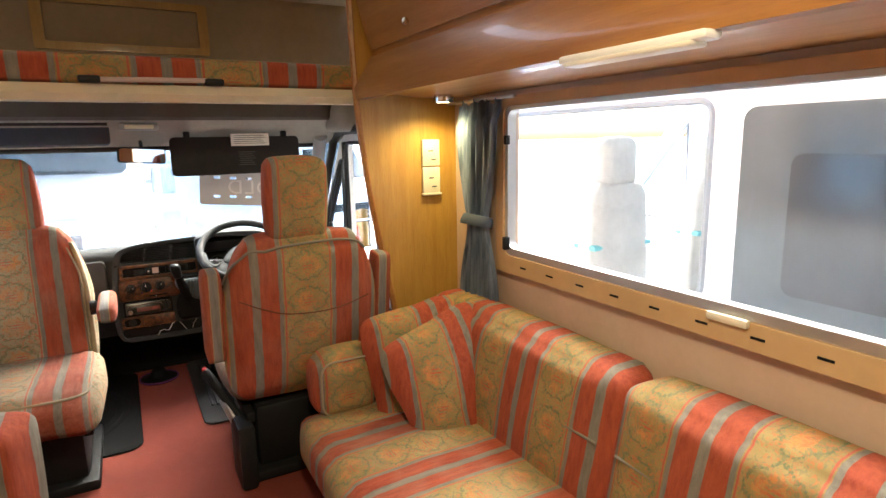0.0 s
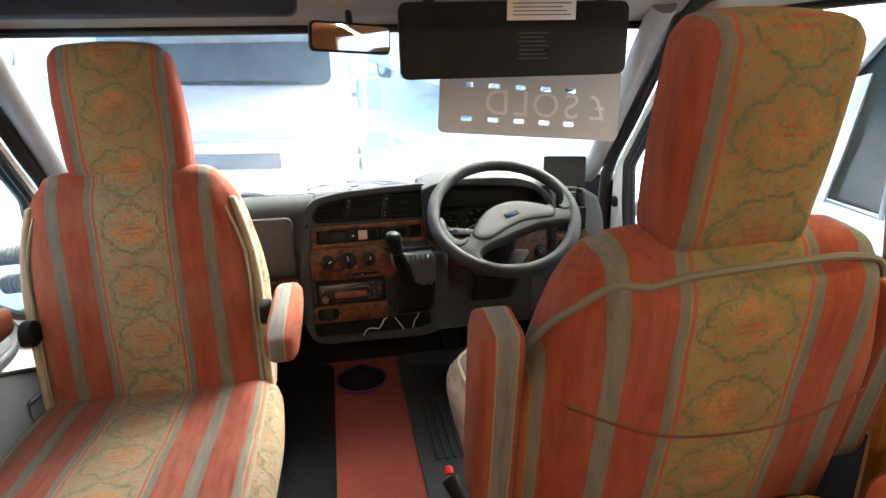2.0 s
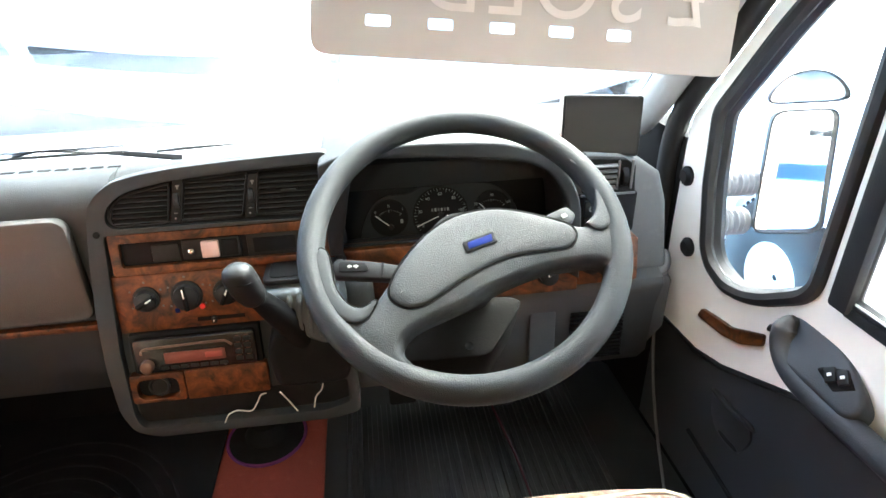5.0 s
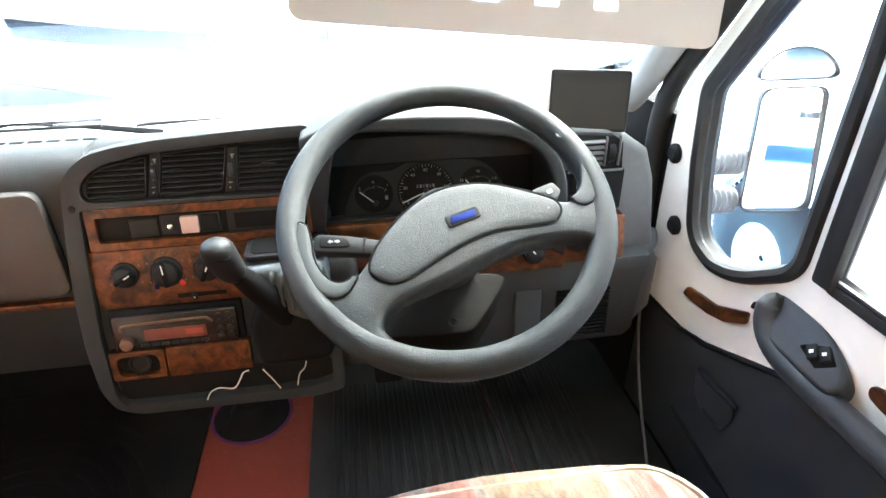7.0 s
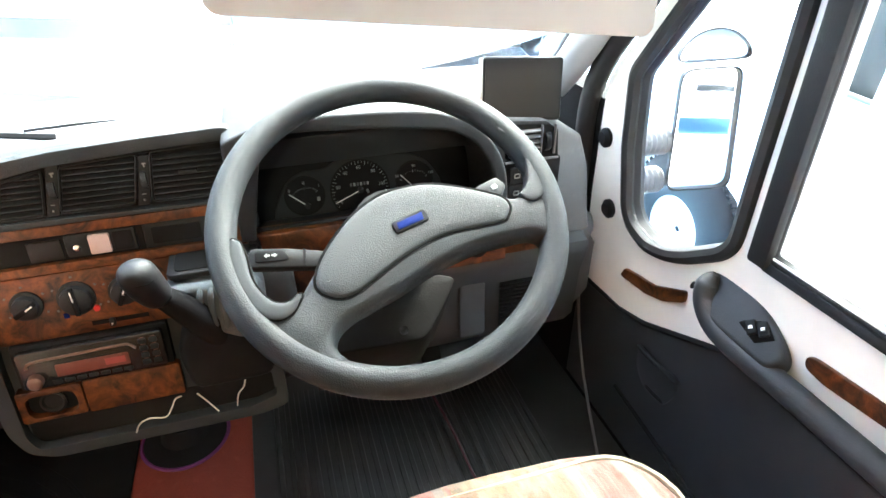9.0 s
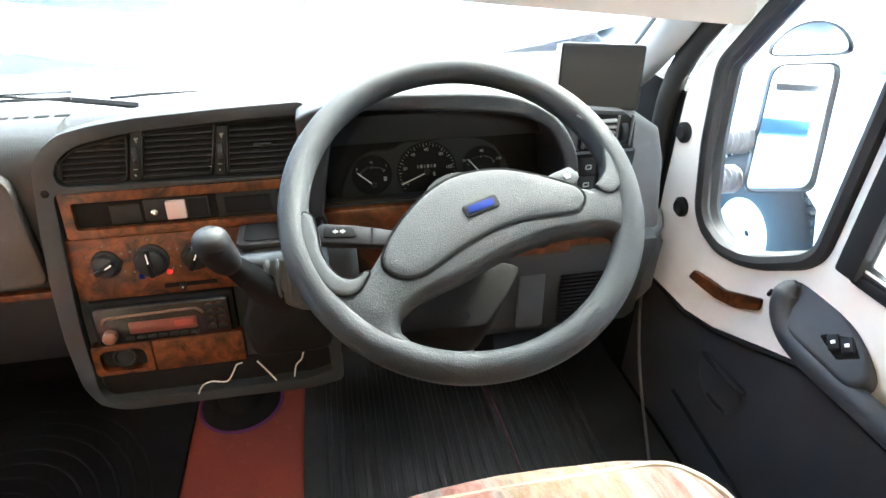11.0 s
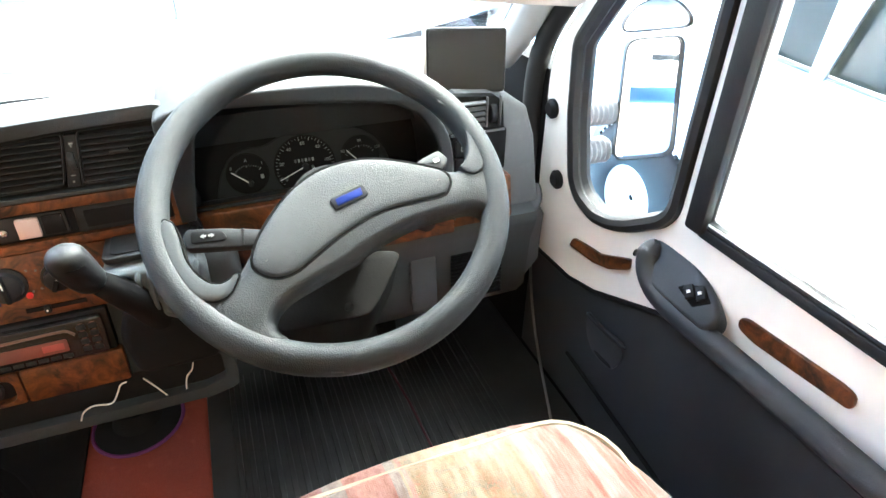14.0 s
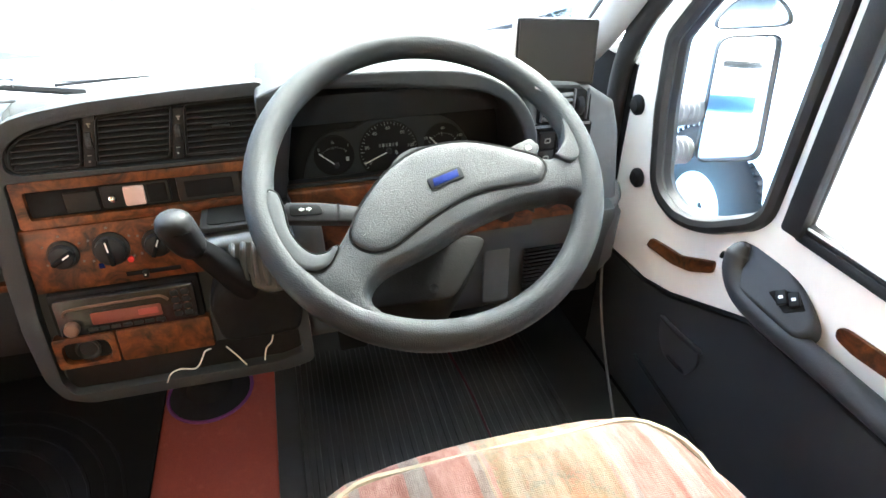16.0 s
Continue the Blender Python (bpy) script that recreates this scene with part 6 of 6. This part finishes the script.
solid("cable", tube(smooth_path([(0.845, 3.13, 0.40), (0.842, 3.12, 0.30), (0.84, 3.09, 0.20), (0.825, 3.02, 0.12), (0.80, 2.90, 0.03), (0.78, 2.84, 0.012)], 6), 0.003, 6), M_GREYWIRE, "thin grey cable hanging from the dashboard end", "cable")
solid("cable", tube(smooth_path([(0.50, 3.16, 0.10), (0.53, 3.05, 0.05), (0.545, 2.95, 0.014), (0.56, 2.88, 0.014)], 6), 0.003, 6), plain("dark_red_wire", (0.05, 0.008, 0.014), 0.5), "thin dark red cable on the footwell mat", "cable")

# ---- outside ----
GZ = -0.62
ground = solid("ground", box((-400, -400, GZ - 0.05), (400, 400, GZ), 0), M_GROUND, "pale blue painted yard ground", "ground", "structure")
bonnet = solid("bonnet", turned(cushion((-0.85, 3.53, 0.26), (0.85, 4.35, 0.57), 0.12, 0.03, 12), pose(0, 3.47, 0.6, -14) @ pose(0, -3.47, -0.6)), M_CARWHITE, "short white bonnet in front of the windscreen", "bonnet")
solid("scuttle", prism([(3.505, 0.582), (3.54, 0.600), (3.72, 0.585), (3.72, 0.48), (3.505, 0.48)], "yz", -0.92, 0.92, 0.0), M_GREYDOOR, "grey plastic scuttle panel below the windscreen", "scuttle")
for dx, dy in ((-0.50, -0.02), (0.0, 0.0)):
    wp = thing("wiper", (dx, 3.5, 0.64), "black windscreen wiper parked along the screen's foot", "wiper", "windscreen wipers")
    at = lambda x, y, z: (x + dx, y + dy, z)
    part("arm", tube([at(0.33, 3.60, 0.600), at(0.14, 3.552, 0.645), at(-0.02, 3.535, 0.662)], [0.008, 0.006, 0.004], 6), M_BLACK, wp)
    for x in (-0.10, 0.06):
        part("yoke", tube([at(x - 0.07, 3.548, 0.640), at(x, 3.536, 0.656), at(x + 0.07, 3.540, 0.646)], 0.003, 6), M_BLACK, wp)
    part("blade", tube([at(-0.215, 3.556, 0.626), at(0.0, 3.545, 0.638), at(0.225, 3.542, 0.640)], 0.0035, 6), M_RUBBER, wp)


def motorhome(name, label, m):
    """A parked coachbuilt van, front towards -y, on the ground at the origin."""
    t = thing(name, (0, 0, 0), label, "motorhome", "parked motorhomes")
    part("body", box((-1.1, 1.3, 0.35), (1.1, 6.0, 2.75), 0.08, 3), M_CARWHITE, t)
    part("overcab", prism([(1.4, 1.85), (0.55, 1.95), (0.30, 2.2), (0.75, 2.72), (1.6, 2.75), (1.6, 1.85)], "yz", -1.08, 1.08, 0.05, 3), M_CARWHITE, t)
    part("cab", prism([(0.0, 0.35), (-0.02, 0.85), (0.05, 1.02), (0.55, 1.18), (1.15, 1.9), (1.6, 1.95), (1.6, 0.3)], "yz", -0.95, 0.95, 0.06, 3), M_CARWHITE, t)
    ws_ = part("windscreen", turned(prism(rounded(-0.82, 0.0, 0.82, 0.86, 0.08), "xz", -0.012, 0.0), pose(0, 0.575, 1.215, -40)), M_CARGREY, t)
    for x in (-0.4, 0.25):
        part("wiper", tube([(x - 0.3, 0.56, 1.25), (x + 0.35, 0.57, 1.235)], 0.012, 6), M_BLACK, t)
    for s in (-1, 1):
        part("headlight", box((min(s * 0.55, s * 0.85), -0.035, 0.72), (max(s * 0.55, s * 0.85), 0.06, 0.90), 0.03), M_SILVER, t)
        w = part("cab_window", prism([(0.75, 1.22), (1.12, 1.72), (1.5, 1.75), (1.5, 1.15), (0.9, 1.13)], "yz", s * 0.952, s * 0.958), M_CARGREY, t)
        for y0, y1 in ((1.9, 3.2), (3.7, 5.2)):
            part("side_window", prism(rounded(y0, 1.45, y1, 2.05, 0.06), "yz", s * 1.101, s * 1.115), M_CARGREY, t)
        for y in (0.65, 4.3):
            wh = part("wheel", lathe([(0.20, -0.1), (0.33, -0.1), (0.345, -0.06), (0.345, 0.06), (0.33, 0.1), (0.21, 0.1)], pose(s * 0.9, y, 0.345, 0, 90, 0), 28, False), M_RUBBER, t)
            part("rim", lathe([(0.0, 0.0), (0.12, 0.02), (0.19, 0.03), (0.21, 0.1)], pose(s * 0.9, y, 0.345, 0, 90 * s, 0), 24, False), M_CARWHITE, wh)
        mr = part("door_mirror", box((min(s * 1.0, s * 1.2), 0.62, 0.98), (max(s * 1.0, s * 1.2), 0.70, 1.24), 0.03), M_BLACK, t)
        part("mirror_arm", tube([(s * 0.94, 0.7, 1.1), (s * 1.05, 0.68, 1.1)], 0.02, 8), M_BLACK, mr)
    part("grille", box((-0.45, -0.03, 0.74), (0.45, 0.03, 0.86), 0.01), M_BLACK, t)
    part("bumper", box((-0.95, -0.10, 0.3), (0.95, 0.1, 0.62), 0.05, 3), M_SILVER, t)
    t.matrix_world = m
    return t


mh = motorhome("motorhome", "white parked motorhome facing the windscreen", pose(-0.85, 5.0, GZ, 0, 0, 0))
copy_thing(mh, pose(2.9, 8.6, GZ, 0, 0, 12))
copy_thing(mh, pose(-3.6, 3.0, GZ, 0, 0, 180))
copy_thing(mh, pose(2.2, -6.5, GZ, 0, 0, 176))
copy_thing(mh, pose(-6.5, 9.0, GZ, 0, 0, 10))


M_TINTED = plain("green_tinted_glass", (0.018, 0.027, 0.026), 0.2, vary=0.3, scale=7)


def parked_van():
    """The white van alongside, with open sight through its cab windows."""
    t = thing("parked_van", (2.9, 1.0, GZ), "white van parked alongside with pale covered seats in its cab", "van")
    out = [(-3.2, GZ + 0.35), (-3.2, 1.75), (2.95, 1.75), (3.2, 1.42), (3.92, 0.52), (4.75, 0.36), (4.86, 0.0), (4.86, GZ + 0.3), (4.52, GZ + 0.3), (4.42, -0.02), (4.25, 0.10), (4.0, 0.12), (3.8, 0.02), (3.68, GZ + 0.3)]
    rear, front = rounded(1.55, 0.52, 2.95, 1.32, 0.06), [(3.12, 0.50), (3.76, 0.53), (3.52, 0.82), (3.14, 1.28)]
    for s, x in ((-1, 1.95), (1, 3.85)):
        part("side", plate(out, [rear, front], "yz", x, x + 0.04), M_CARWHITE, t)
        for loop in (rear, front):
            g = part("pane", prism(loop, "yz", x + 0.018, x + 0.021), M_GLASS if loop is rear or s > 0 else M_TINTED, t)
            g.visible_shadow = False
            part("seal", tube([(x + 0.0, y, z) for y, z in loop], 0.014, 6, True), M_GREYDOOR, t)
    part("roof", box((1.99, -3.2, 1.70), (3.85, 2.9, 1.75), 0.02), M_CARWHITE, t)
    part("cab_floor", box((1.99, -3.2, -0.25), (3.85, 3.9, -0.2), 0), M_GREYDOOR, t)
    part("bonnet", prism([(3.9, 0.50), (4.75, 0.34), (4.84, 0.0), (4.84, -0.3), (3.9, -0.3)], "yz", 1.99, 3.85, 0.03), M_CARWHITE, t)
    part("dark_window", prism(rounded(-0.9, 0.47, 1.41, 1.285, 0.05), "yz", 1.938, 1.952), plain("smoked_window", (0.085, 0.10, 0.11), 0.18, vary=0.25, scale=6), t, "large smoked side window")
    part("inner_frame", prism(rounded(-0.8, 0.62, 1.22, 1.12, 0.04), "yz", 1.932, 1.940), plain("darker_pane", (0.05, 0.057, 0.064), 0.15, vary=0.3, scale=5), t)
    for x in (2.42, 3.3):
        seat = part("seat", cushion((x - 0.23, 2.42, -0.1), (x + 0.23, 2.58, 0.92), 0.06, 0.02, 10, 0.0, lambda p, c=x: Vector((c + (p.x - c) * (1 - 0.25 * max(0, p.z - 0.4)), p.y, p.z))), plain("pale_seat_cover", (0.55, 0.53, 0.50), 0.9), t, "pale covered seat")
        part("headrest", cushion((x - 0.13, 2.44, 0.90), (x + 0.13, 2.56, 1.18), 0.05, 0.01, 8), plain("pale_seat_cover", (0.55, 0.53, 0.50), 0.9), seat)
        part("seat_base", cushion((x - 0.25, 2.45, -0.1), (x + 0.25, 2.95, 0.12), 0.05, 0.01, 8), plain("pale_seat_cover", (0.55, 0.53, 0.50), 0.9), seat)
        part("band", box((x - 0.232, 2.412, 0.55), (x + 0.232, 2.59, 0.585), 0.02), plain("turquoise_band", (0.2, 0.5, 0.55), 0.6), seat)
    w = part("wheel", lathe([(0.16, -0.1), (0.20, -0.115), (0.30, -0.112), (0.345, -0.09), (0.365, -0.06), (0.365, 0.06), (0.345, 0.1), (0.21, 0.1)], pose(2.06, 4.128, GZ + 0.345, 0, 90, 0), 40, False), M_RUBBER, t)
    for k in range(60):
        a = 6 * k
        part("tread_block", turned(box((0.355, -0.012, -0.075), (0.371, 0.010, -0.010), 0.003, 1), pose(2.06, 4.128, GZ + 0.345, 0, 90, 0) @ pose(0, 0, 0, 0, 0, a)), M_RUBBER, w)
    part("rim", lathe([(0.0, 0.06), (0.045, 0.06), (0.05, 0.045), (0.11, 0.045), (0.145, 0.06), (0.165, 0.10)], pose(2.06, 4.128, GZ + 0.345, 0, -90, 0), 28, False), M_CARWHITE, w, "white painted rim")
    part("hub_nut", lathe([(0.016, 0.058), (0.016, 0.068), (0.010, 0.072)], pose(2.06, 4.128, GZ + 0.345, 0, -90, 0), 14), M_BLACK, w)
    part("divider", prism([(3.379, 0.50), (3.43, 0.495), (3.419, 0.705), (3.36, 1.0), (3.27, 1.02), (3.327, 0.715)], "yz", 1.935, 1.948, 0.003), M_ALU, t, "grey quarter-light divider")
    w = part("wheel", lathe([(0.20, -0.1), (0.33, -0.1), (0.345, -0.06), (0.345, 0.06), (0.33, 0.1), (0.21, 0.1)], pose(2.06, 0.0, GZ + 0.345, 0, 90, 0), 32), M_RUBBER, t)
    return t


parked_van()
